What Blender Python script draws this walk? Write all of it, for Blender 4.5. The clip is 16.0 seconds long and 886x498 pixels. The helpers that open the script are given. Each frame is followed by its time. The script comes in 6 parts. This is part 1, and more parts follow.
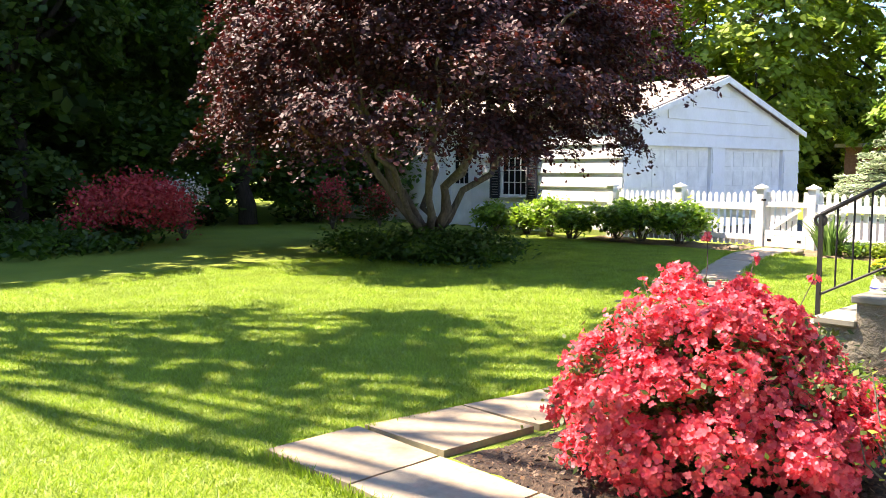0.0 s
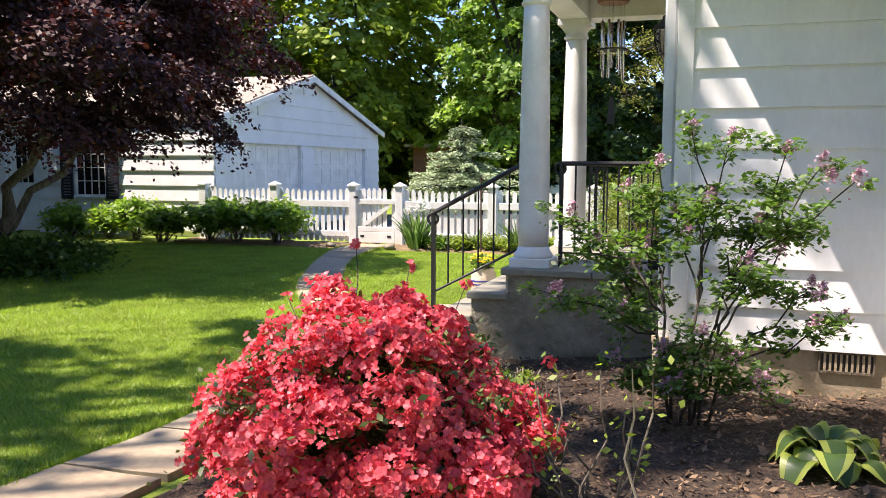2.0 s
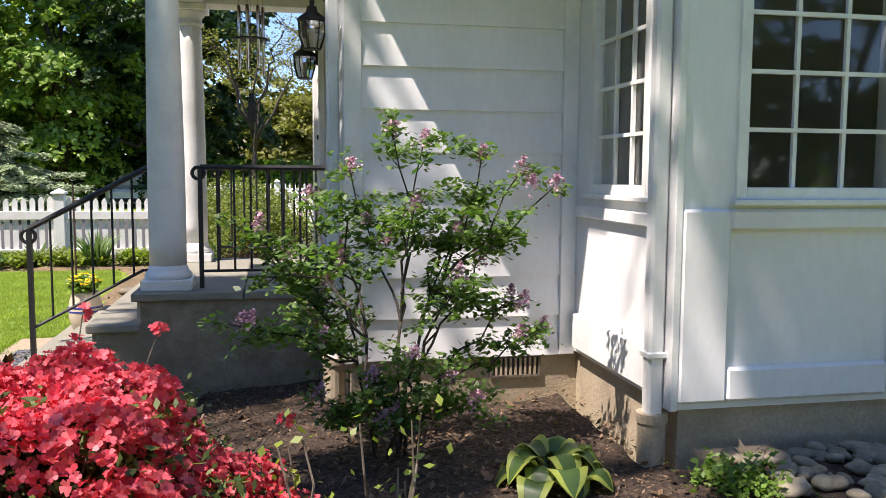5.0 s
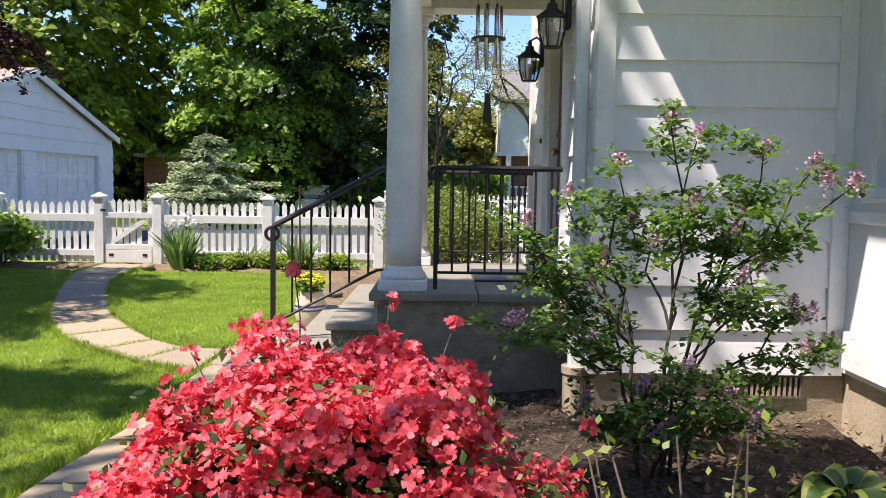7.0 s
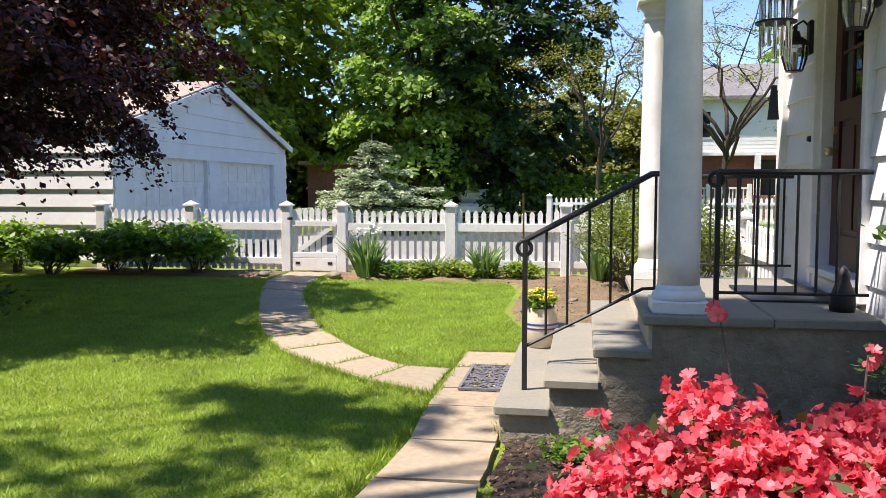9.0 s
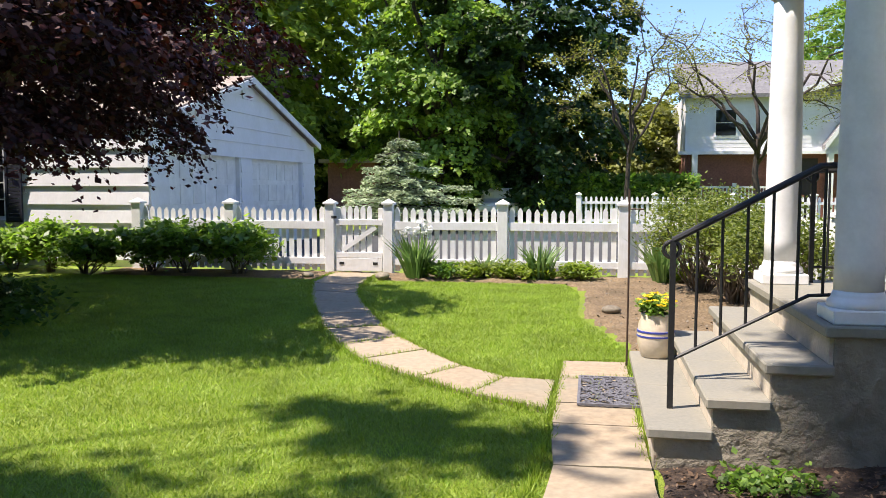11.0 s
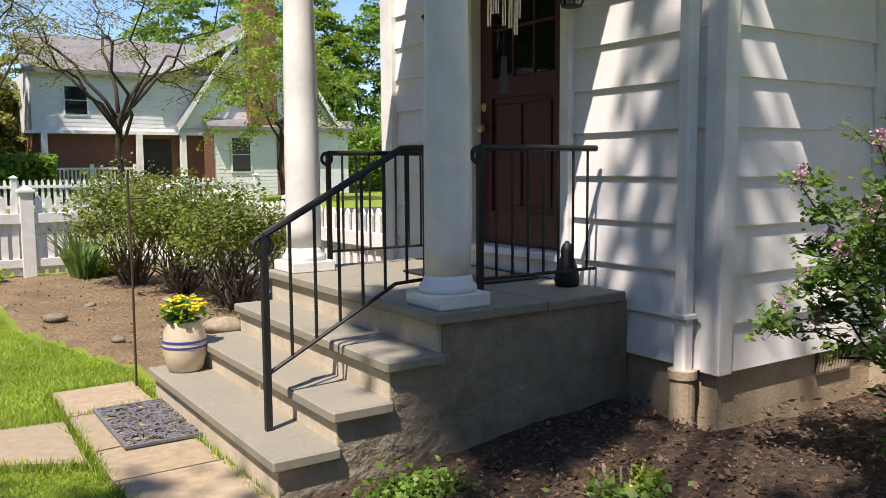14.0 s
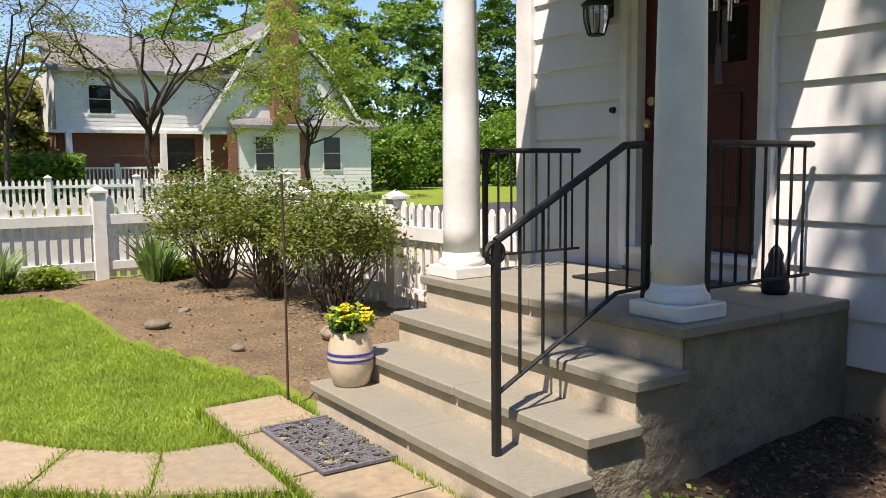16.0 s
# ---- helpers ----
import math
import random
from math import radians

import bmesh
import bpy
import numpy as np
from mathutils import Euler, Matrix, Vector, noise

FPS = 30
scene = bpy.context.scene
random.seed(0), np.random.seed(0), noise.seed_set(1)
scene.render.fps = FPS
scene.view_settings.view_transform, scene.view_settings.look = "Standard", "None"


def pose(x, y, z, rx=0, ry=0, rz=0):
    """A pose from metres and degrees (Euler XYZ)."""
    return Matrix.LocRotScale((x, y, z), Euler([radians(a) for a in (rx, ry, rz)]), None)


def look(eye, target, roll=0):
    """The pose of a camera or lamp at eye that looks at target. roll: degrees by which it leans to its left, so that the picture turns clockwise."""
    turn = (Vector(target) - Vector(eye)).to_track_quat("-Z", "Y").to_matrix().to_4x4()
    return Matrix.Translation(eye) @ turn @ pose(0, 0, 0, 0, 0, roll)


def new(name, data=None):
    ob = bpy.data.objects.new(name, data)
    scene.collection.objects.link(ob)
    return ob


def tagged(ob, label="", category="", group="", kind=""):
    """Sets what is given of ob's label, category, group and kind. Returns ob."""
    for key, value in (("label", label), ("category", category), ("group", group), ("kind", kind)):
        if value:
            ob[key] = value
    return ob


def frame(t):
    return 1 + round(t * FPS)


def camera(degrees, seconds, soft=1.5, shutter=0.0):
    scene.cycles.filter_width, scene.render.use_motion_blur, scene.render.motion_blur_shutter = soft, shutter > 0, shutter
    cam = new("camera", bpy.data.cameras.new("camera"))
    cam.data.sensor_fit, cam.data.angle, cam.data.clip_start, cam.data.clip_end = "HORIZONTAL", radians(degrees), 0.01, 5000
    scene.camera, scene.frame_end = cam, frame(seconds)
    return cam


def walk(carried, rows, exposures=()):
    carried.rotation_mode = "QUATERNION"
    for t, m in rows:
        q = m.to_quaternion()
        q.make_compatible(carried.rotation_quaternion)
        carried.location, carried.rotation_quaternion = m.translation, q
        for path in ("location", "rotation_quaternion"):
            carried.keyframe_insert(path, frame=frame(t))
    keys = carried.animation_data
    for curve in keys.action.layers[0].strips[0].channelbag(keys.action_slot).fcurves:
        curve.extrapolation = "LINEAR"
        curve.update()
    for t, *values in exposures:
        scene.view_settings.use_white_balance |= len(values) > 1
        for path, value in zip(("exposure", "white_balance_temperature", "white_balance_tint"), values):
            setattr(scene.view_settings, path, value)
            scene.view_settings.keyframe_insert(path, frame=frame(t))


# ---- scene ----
cam = camera(56.0, 16.0, 0.75)
PATH = [
    (0, (0.780, -5.320, 1.373), (-0.674, -3.960, 1.185), 0.0),
    (0.5, (0.628, -5.279, 1.395), (-0.562, -3.683, 1.211), 0.0),
    (1, (0.532, -5.229, 1.391), (-0.412, -3.476, 1.205), 0.2),
    (1.5, (0.415, -5.130, 1.382), (-0.348, -3.291, 1.192), 0.3),
    (2, (0.281, -4.995, 1.385), (-0.358, -3.110, 1.192), 0.2),
    (2.5, (0.118, -4.846, 1.390), (-0.342, -2.910, 1.199), 0.2),
    (3, (0.010, -4.715, 1.398), (-0.143, -2.730, 1.208), 0.2),
    (3.5, (-0.073, -4.590, 1.415), (0.180, -2.616, 1.218), 0.2),
    (6, (-0.533, -4.345, 1.358), (-0.13, -2.393, 1.19), 0.3),
    (6.5, (-0.61, -4.29, 1.334), (-0.493, -2.299, 1.178), 0.7),
    (7, (-0.759, -4.181, 1.313), (-0.758, -2.187, 1.162), 0.9),
    (7.5, (-0.951, -4.069, 1.31), (-0.986, -2.074, 1.163), 1.1),
    (8, (-1.147, -3.95, 1.308), (-1.25, -1.958, 1.163), 1.1),
    (8.5, (-1.312, -3.868, 1.342), (-1.555, -1.889, 1.197), 0.8),
    (9, (-1.474, -3.724, 1.342), (-1.809, -1.758, 1.195), 0.0),
    (9.5, (-1.639, -3.624, 1.312), (-2.0, -1.662, 1.166), 0.3),
    (12, (-2.563, -3.101, 1.312), (-2.873, -1.131, 1.16), -0.7),
    (12.5, (-2.715, -2.952, 1.346), (-2.688, -0.959, 1.181), -0.9),
    (13, (-2.83, -2.755, 1.349), (-2.368, -0.818, 1.165), -0.9),
    (13.5, (-2.935, -2.591, 1.351), (-2.1, -0.784, 1.157), -0.8),
    (14, (-3.099, -2.418, 1.337), (-2.002, -0.758, 1.138), -0.4),
    (14.5, (-3.228, -2.203, 1.335), (-2.035, -0.611, 1.127), -0.4),
    (15, (-3.354, -2.031, 1.34), (-2.135, -0.459, 1.132), -0.4),
    (15.5, (-3.567, -1.836, 1.348), (-2.348, -0.264, 1.142), -0.4),
    (16, (-3.699, -1.622, 1.345), (-2.612, 0.044, 1.142), -0.6),
]
walk(cam, [(t, look(eye, target, roll)) for t, eye, target, roll in PATH], [(0.0, 2.05, 7000, 22), (1.5, 1.5, 6600, 22), (3.0, 1.03, 6350, 21), (6.0, 0.95, 6300, 21), (11.0, 0.98, 6250, 20), (13.5, 0.74, 6500, 20), (14.5, 0.6, 6500, 20), (16.0, 0.62, 6600, 20)])

# ---------- world, sun, exposure ----------
sun_dir = Vector((0.51, 0.26, -1.0)).normalized()
world = bpy.data.worlds.new("sky")
scene.world = world
world.use_nodes = True
wn = world.node_tree
sky = wn.nodes.new("ShaderNodeTexSky")
sky.sky_type = 'NISHITA'
sky.sun_disc = False
sky.sun_elevation = math.asin(-sun_dir.z)
sky.sun_rotation = math.atan2(-sun_dir.x, -sun_dir.y)
sky.air_density, sky.dust_density, sky.ozone_density = 1.0, 0.05, 4.5
sky.altitude = 2500
wn.links.new(sky.outputs[0], wn.nodes["Background"].inputs[0])
wn.nodes["Background"].inputs[1].default_value = 0.145
sun = new("sun", bpy.data.lights.new("sun", 'SUN'))
sun.data.energy, sun.data.angle, sun.data.color = 5.0, radians(0.53), (1.0, 0.91, 0.76)
sun.matrix_world = look(Vector((0, 0, 30)) - sun_dir * 5, Vector((0, 0, 30)))


# ---------- materials ----------
def nodes_of(name):
    m = bpy.data.materials.new(name)
    m.use_nodes = True
    nt = m.node_tree
    return m, nt, nt.nodes["Principled BSDF"]


def rgb(c):
    return (c[0], c[1], c[2], 1.0)


def tex(nt, kind, scale, detail=4.0, vec=None, rough=0.6):
    n = nt.nodes.new(kind)
    n.inputs["Scale"].default_value = scale
    if kind == "ShaderNodeTexNoise":
        n.inputs["Detail"].default_value = detail
        n.inputs["Roughness"].default_value = rough
    if vec is None:
        co = nt.nodes.new("ShaderNodeNewGeometry")
        vec = co.outputs["Position"]
    nt.links.new(vec, n.inputs["Vector"])
    return n


def ramp(nt, fac, stops):
    r = nt.nodes.new("ShaderNodeValToRGB")
    el = r.color_ramp.elements
    while len(el) < len(stops):
        el.new(0.5)
    for e, (p, c) in zip(el, stops):
        e.position, e.color = p, rgb(c)
    nt.links.new(fac, r.inputs[0])
    return r.outputs[0]


def mix(nt, fac, a, b, mode='MIX'):
    m = nt.nodes.new("ShaderNodeMix")
    m.data_type, m.blend_type = 'RGBA', mode
    for sock, v in ((m.inputs[0], fac), (m.inputs[6], a), (m.inputs[7], b)):
        if hasattr(v, "is_linked"):
            nt.links.new(v, sock)
        elif isinstance(v, (int, float)):
            sock.default_value = v
        else:
            sock.default_value = rgb(v)
    return m.outputs[2]


def bump(nt, bsdf, height, strength=0.3, dist=0.01):
    b = nt.nodes.new("ShaderNodeBump")
    b.inputs["Strength"].default_value = strength
    b.inputs["Distance"].default_value = dist
    nt.links.new(height, b.inputs["Height"])
    nt.links.new(b.outputs[0], bsdf.inputs["Normal"])


def surface(name, stops, fine=60, coarse=3, rough=0.8, metal=0.0, bmp=0.3, dist=0.006, dirt=None, dirt_amount=0.35, vary=0.0, squash=None):
    """Two scales of noise over the stops' colours; dirt: a stain colour in large patches; vary: brightness change piece by piece."""
    m, nt, b = nodes_of(name)
    vec = None
    if squash:
        co = nt.nodes.new("ShaderNodeNewGeometry")
        mp = nt.nodes.new("ShaderNodeMapping")
        mp.inputs["Scale"].default_value = squash
        nt.links.new(co.outputs["Position"], mp.inputs[0])
        vec = mp.outputs[0]
    n1 = tex(nt, "ShaderNodeTexNoise", fine, 6, vec)
    col = ramp(nt, n1.outputs["Fac"], stops)
    n2 = tex(nt, "ShaderNodeTexNoise", coarse, 5)
    if dirt:
        f = ramp(nt, n2.outputs["Fac"], [(0.42, (0, 0, 0)), (0.72, (dirt_amount,) * 3)])
        col = mix(nt, f, col, dirt)
    else:
        f = ramp(nt, n2.outputs["Fac"], [(0.3, (0.82,) * 3), (0.7, (1.1,) * 3)])
        col = mix(nt, 1.0, col, f, 'MULTIPLY')
    if vary:
        oi = nt.nodes.new("ShaderNodeObjectInfo")
        v = ramp(nt, oi.outputs["Random"], [(0.0, (1 - vary,) * 3), (1.0, (1 + vary * 0.5,) * 3)])
        col = mix(nt, 1.0, col, v, 'MULTIPLY')
    nt.links.new(col, b.inputs["Base Color"])
    b.inputs["Roughness"].default_value, b.inputs["Metallic"].default_value = rough, metal
    bump(nt, b, n1.outputs["Fac"], bmp, dist)
    return m


def leafy(name, dark, light, trans=0.45, rough=0.5, through_light=None, patch=1.2):
    """Leaves: colour changes leaf by leaf and in patches; some light comes through."""
    m, nt, b = nodes_of(name)
    g = nt.nodes.new("ShaderNodeNewGeometry")
    col = ramp(nt, g.outputs["Random Per Island"], [(0.0, dark), (1.0, light)])
    n = tex(nt, "ShaderNodeTexNoise", patch, 3)
    f = ramp(nt, n.outputs["Fac"], [(0.3, (0.75,) * 3), (0.7, (1.2,) * 3)])
    col = mix(nt, 1.0, col, f, 'MULTIPLY')
    nt.links.new(col, b.inputs["Base Color"])
    b.inputs["Roughness"].default_value = rough
    t = nt.nodes.new("ShaderNodeBsdfTranslucent")
    if through_light:
        nt.links.new(mix(nt, 1.0, col, through_light, 'MULTIPLY'), t.inputs[0])
    else:
        nt.links.new(col, t.inputs[0])
    ms = nt.nodes.new("ShaderNodeMixShader")
    ms.inputs[0].default_value = trans
    nt.links.new(b.outputs[0], ms.inputs[1])
    nt.links.new(t.outputs[0], ms.inputs[2])
    nt.links.new(ms.outputs[0], nt.nodes["Material Output"].inputs[0])
    return m


def glassy(name, tint=(0.02, 0.025, 0.03)):
    m, nt, b = nodes_of(name)
    b.inputs["Base Color"].default_value = rgb(tint)
    b.inputs["Roughness"].default_value = 0.03
    b.inputs["IOR"].default_value = 1.45
    b.inputs["Transmission Weight"].default_value = 0.35
    return m


paint = surface("white_paint", [(0.3, (0.75, 0.755, 0.76)), (0.7, (0.81, 0.812, 0.815))], 35, 2.2, 0.55, bmp=0.12, dist=0.004, dirt=(0.60, 0.595, 0.565), dirt_amount=0.4, squash=(1, 1, 0.35))
trim_paint = surface("trim_paint", [(0.3, (0.78, 0.78, 0.76)), (0.7, (0.83, 0.83, 0.81))], 50, 3, 0.42, bmp=0.06, dist=0.003)
fence_paint = surface("fence_paint", [(0.3, (0.74, 0.74, 0.72)), (0.7, (0.82, 0.82, 0.80))], 40, 5, 0.6, bmp=0.15, dirt=(0.55, 0.55, 0.47), dirt_amount=0.4, squash=(1, 1, 0.2))
cream = surface("porch_ceiling_paint", [(0.3, (0.74, 0.70, 0.60)), (0.7, (0.80, 0.77, 0.68))], 20, 2, 0.5, bmp=0.05)
slate = surface("bluestone", [(0.25, (0.205, 0.198, 0.160)), (0.75, (0.275, 0.262, 0.208))], 45, 3, 0.75, bmp=0.25, dirt=(0.31, 0.28, 0.205), dirt_amount=0.5)
stucco = surface("grey_stucco", [(0.3, (0.225, 0.195, 0.140)), (0.7, (0.345, 0.305, 0.225))], 9, 1.5, 0.92, bmp=1.0, dist=0.05, dirt=(0.12, 0.105, 0.075), dirt_amount=0.75)
riser = surface("riser_render", [(0.3, (0.48, 0.42, 0.32)), (0.7, (0.60, 0.53, 0.41))], 60, 5, 0.9, bmp=0.5, dirt=(0.30, 0.26, 0.20), dirt_amount=0.6)
foundation_mat = surface("tan_foundation", [(0.3, (0.36, 0.29, 0.20)), (0.7, (0.48, 0.40, 0.29))], 60, 3, 0.92, bmp=0.6, dirt=(0.24, 0.19, 0.13), dirt_amount=0.7)
iron = surface("black_iron", [(0.3, (0.008, 0.008, 0.009)), (0.7, (0.02, 0.02, 0.02))], 80, 8, 0.55, bmp=0.2, dist=0.002)
rusty = surface("rusty_iron", [(0.3, (0.04, 0.025, 0.018)), (0.7, (0.09, 0.05, 0.03))], 80, 8, 0.7, bmp=0.3, dist=0.002)
red_door = surface("red_door_paint", [(0.3, (0.052, 0.006, 0.006)), (0.7, (0.078, 0.009, 0.008))], 30, 3, 0.35, bmp=0.05)
brass = surface("brass", [(0.3, (0.55, 0.42, 0.20)), (0.7, (0.70, 0.56, 0.30))], 60, 9, 0.3, 1.0, 0.1, 0.002)
steel = surface("chime_metal", [(0.3, (0.60, 0.61, 0.62)), (0.7, (0.75, 0.76, 0.77))], 60, 9, 0.25, 1.0, 0.05, 0.002)
wood = surface("stained_wood", [(0.3, (0.16, 0.055, 0.025)), (0.7, (0.26, 0.10, 0.045))], 30, 5, 0.5, bmp=0.2)
glass = glassy("window_glass", (0.012, 0.014, 0.016))
glass.node_tree.nodes["Principled BSDF"].inputs["Transmission Weight"].default_value = 0.0
glass.node_tree.nodes["Principled BSDF"].inputs["Specular IOR Level"].default_value = 0.35
lamp_glass = glassy("lantern_glass", (0.8, 0.82, 0.82))
lamp_glass.node_tree.nodes["Principled BSDF"].inputs["Transmission Weight"].default_value = 0.95
clear_glass = glassy("clear_glass", (0.80, 0.84, 0.83))
clear_glass.node_tree.nodes["Principled BSDF"].inputs["Transmission Weight"].default_value = 1.0
room_paint = surface("room_paint", [(0.3, (0.22, 0.215, 0.20)), (0.7, (0.28, 0.275, 0.25))], 6, 1, 0.8, bmp=0.0)
# near-black colour stands in for the shade of unlit interiors
room_shade = surface("interior_shade", [(0.3, (0.02, 0.02, 0.02)), (0.7, (0.045, 0.04, 0.04))], 3, 1, 0.9, bmp=0.0)
flag = surface("flagstone", [(0.25, (0.27, 0.208, 0.134)), (0.75, (0.43, 0.345, 0.225))], 22, 1.7, 0.85, bmp=0.35, dist=0.008, dirt=(0.29, 0.27, 0.20), dirt_amount=0.65, vary=0.16)
soil = surface("dark_mulch", [(0.28, (0.014, 0.009, 0.006)), (0.52, (0.055, 0.035, 0.022)), (0.78, (0.17, 0.115, 0.07))], 38, 3, 0.95, bmp=1.0, dist=0.03)
tan_soil = surface("bare_soil", [(0.25, (0.13, 0.09, 0.047)), (0.5, (0.26, 0.185, 0.10)), (0.75, (0.40, 0.295, 0.17))], 34, 1.9, 0.95, bmp=1.0, dist=0.05, dirt=(0.11, 0.08, 0.045), dirt_amount=0.7)
chip_mat = surface("wood_chips", [(0.3, (0.10, 0.065, 0.04)), (0.7, (0.34, 0.26, 0.18))], 25, 9, 0.9, bmp=0.4, vary=0.0)
cobble_mat = surface("river_stone", [(0.3, (0.19, 0.16, 0.11)), (0.7, (0.36, 0.31, 0.22))], 25, 6, 0.8, bmp=0.3, vary=0.3)
bark = surface("grey_brown_bark", [(0.3, (0.07, 0.055, 0.04)), (0.7, (0.20, 0.165, 0.125))], 22, 3, 0.95, bmp=1.0, dist=0.03, squash=(1, 1, 0.25))
dark_bark = surface("dark_bark", [(0.3, (0.025, 0.02, 0.016)), (0.7, (0.075, 0.06, 0.05))], 22, 3, 0.95, bmp=1.0, dist=0.03, squash=(1, 1, 0.25))
brick_mat = surface("red_brick", [(0.3, (0.17, 0.07, 0.05)), (0.7, (0.28, 0.125, 0.085))], 12, 2, 0.9, bmp=0.4)
shingle = surface("grey_shingle", [(0.3, (0.14, 0.14, 0.145)), (0.7, (0.25, 0.245, 0.24))], 9, 1.5, 0.92, bmp=0.6)
tan_shingle = surface("weathered_shingle", [(0.3, (0.26, 0.21, 0.17)), (0.7, (0.40, 0.34, 0.28))], 15, 1.5, 0.92, bmp=0.6)
navy = surface("dark_shutter_paint", [(0.3, (0.012, 0.014, 0.025)), (0.7, (0.03, 0.033, 0.05))], 30, 5, 0.5, bmp=0.1)
mat_rubber = surface("grey_rubber", [(0.3, (0.10, 0.10, 0.115)), (0.7, (0.19, 0.19, 0.205))], 60, 6, 0.8, bmp=0.2)
crock = surface("glazed_stoneware", [(0.3, (0.60, 0.50, 0.37)), (0.7, (0.72, 0.62, 0.47))], 18, 4, 0.28, bmp=0.05)
blue_glaze = surface("blue_glaze", [(0.3, (0.03, 0.04, 0.25)), (0.7, (0.06, 0.08, 0.36))], 30, 6, 0.3, bmp=0.05)
bin_black = surface("black_plastic", [(0.3, (0.015, 0.015, 0.015)), (0.7, (0.03, 0.03, 0.03))], 30, 5, 0.5)
asphalt = surface("asphalt", [(0.3, (0.04, 0.04, 0.042)), (0.7, (0.075, 0.075, 0.072))], 60, 1, 0.9)

green_leaf = leafy("green_leaf", (0.055, 0.12, 0.02), (0.16, 0.27, 0.045), 0.45, 0.45, (1.15, 1.25, 0.6))
deep_leaf = leafy("deep_green_leaf", (0.035, 0.085, 0.018), (0.11, 0.19, 0.035), 0.55, 0.5, (1.2, 1.4, 0.6))
lime_leaf = leafy("lime_leaf", (0.15, 0.23, 0.028), (0.36, 0.44, 0.07), 0.5, 0.5, (1.2, 1.3, 0.5))
olive_leaf = leafy("olive_leaf", (0.13, 0.15, 0.035), (0.29, 0.31, 0.075), 0.45, 0.55, (1.2, 1.2, 0.6))
mid_leaf = leafy("mid_green_leaf", (0.095, 0.19, 0.03), (0.26, 0.40, 0.07), 0.5, 0.45, (1.15, 1.25, 0.6))
# maple leaves in two tones: shade put into one, sunlight into the other
shadow_leaf = leafy("shaded_maple_leaf", (0.018, 0.045, 0.010), (0.060, 0.115, 0.024), 0.35, 0.5, (1.2, 1.4, 0.6))
sunlit_leaf = leafy("sunlit_maple_leaf", (0.12, 0.22, 0.03), (0.36, 0.50, 0.10), 0.5, 0.45, (1.15, 1.25, 0.6))
plum_leaf = leafy("plum_leaf", (0.020, 0.0065, 0.0065), (0.078, 0.020, 0.017), 0.14, 0.6, (2.4, 0.8, 0.6))
plum_leaf.node_tree.nodes["Principled BSDF"].inputs["Specular IOR Level"].default_value = 0.45
spruce_leaf = leafy("blue_spruce_needles", (0.25, 0.33, 0.18), (0.53, 0.61, 0.38), 0.25, 0.6)
rose_leaf = leafy("shrub_leaf", (0.075, 0.115, 0.018), (0.22, 0.26, 0.05), 0.4, 0.65, (1.2, 1.3, 0.5))
lilac_leaf = leafy("lilac_leaf", (0.055, 0.115, 0.025), (0.17, 0.28, 0.055), 0.45, 0.45, (1.2, 1.4, 0.5), 4)
azalea_leaf = leafy("azalea_leaf", (0.03, 0.06, 0.012), (0.14, 0.19, 0.035), 0.35, 0.5)
coral = leafy("coral_petal", (0.76, 0.065, 0.10), (0.93, 0.21, 0.24), 0.42, 0.5, (1.0, 0.9, 0.9), 6)
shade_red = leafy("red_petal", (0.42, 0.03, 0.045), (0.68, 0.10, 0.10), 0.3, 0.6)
white_petal = leafy("white_petal", (0.7, 0.72, 0.66), (0.85, 0.85, 0.8), 0.3, 0.6)
lilac_petal = leafy("lilac_petal", (0.40, 0.21, 0.32), (0.74, 0.48, 0.56), 0.35, 0.6, None, 9)
yellow_petal = leafy("yellow_petal", (0.70, 0.50, 0.01), (0.90, 0.75, 0.03), 0.3, 0.6)
peony_leaf = leafy("peony_leaf", (0.10, 0.20, 0.03), (0.33, 0.47, 0.10), 0.5, 0.4, (1.2, 1.3, 0.5), 4)
blade_mat = leafy("grass_blade", (0.17, 0.28, 0.022), (0.40, 0.51, 0.075), 0.42, 0.5, (1.1, 1.2, 0.5), 2.2)
iris_leaf = leafy("iris_blade", (0.11, 0.21, 0.05), (0.26, 0.38, 0.11), 0.35, 0.5)
hosta_green = leafy("hosta_green", (0.06, 0.12, 0.03), (0.12, 0.20, 0.05), 0.35, 0.4)
hosta_edge = leafy("hosta_edge", (0.28, 0.36, 0.05), (0.48, 0.53, 0.11), 0.35, 0.4)
dry_leaf = leafy("dry_leaf", (0.035, 0.019, 0.011), (0.25, 0.16, 0.09), 0.2, 0.7)


def lawn_material():
    m, nt, b = nodes_of("lawn")
    n1 = tex(nt, "ShaderNodeTexNoise", 90, 6)
    n2 = tex(nt, "ShaderNodeTexNoise", 0.9, 5)
    a = ramp(nt, n1.outputs["Fac"], [(0.25, (0.11, 0.175, 0.008)), (0.75, (0.30, 0.40, 0.03))])
    f = ramp(nt, n2.outputs["Fac"], [(0.3, (0.8, 0.85, 0.8)), (0.7, (1.2, 1.1, 1.1))])
    nt.links.new(mix(nt, 1.0, a, f, 'MULTIPLY'), b.inputs["Base Color"])
    b.inputs["Roughness"].default_value = 0.8
    bump(nt, b, n1.outputs["Fac"], 0.8, 0.03)
    return m


lawn_mat = lawn_material()


# ---------- mesh helpers ----------
def finish(bm, name, material, parent=None, label="", smooth=False):
    me = bpy.data.meshes.new(name)
    if smooth:
        for f in bm.faces:
            f.smooth = True
    bm.to_mesh(me)
    bm.free()
    me.materials.append(material)
    ob = new(name, me)
    if parent is not None:
        ob.parent = parent
    if label:
        ob["label"] = label
    return ob


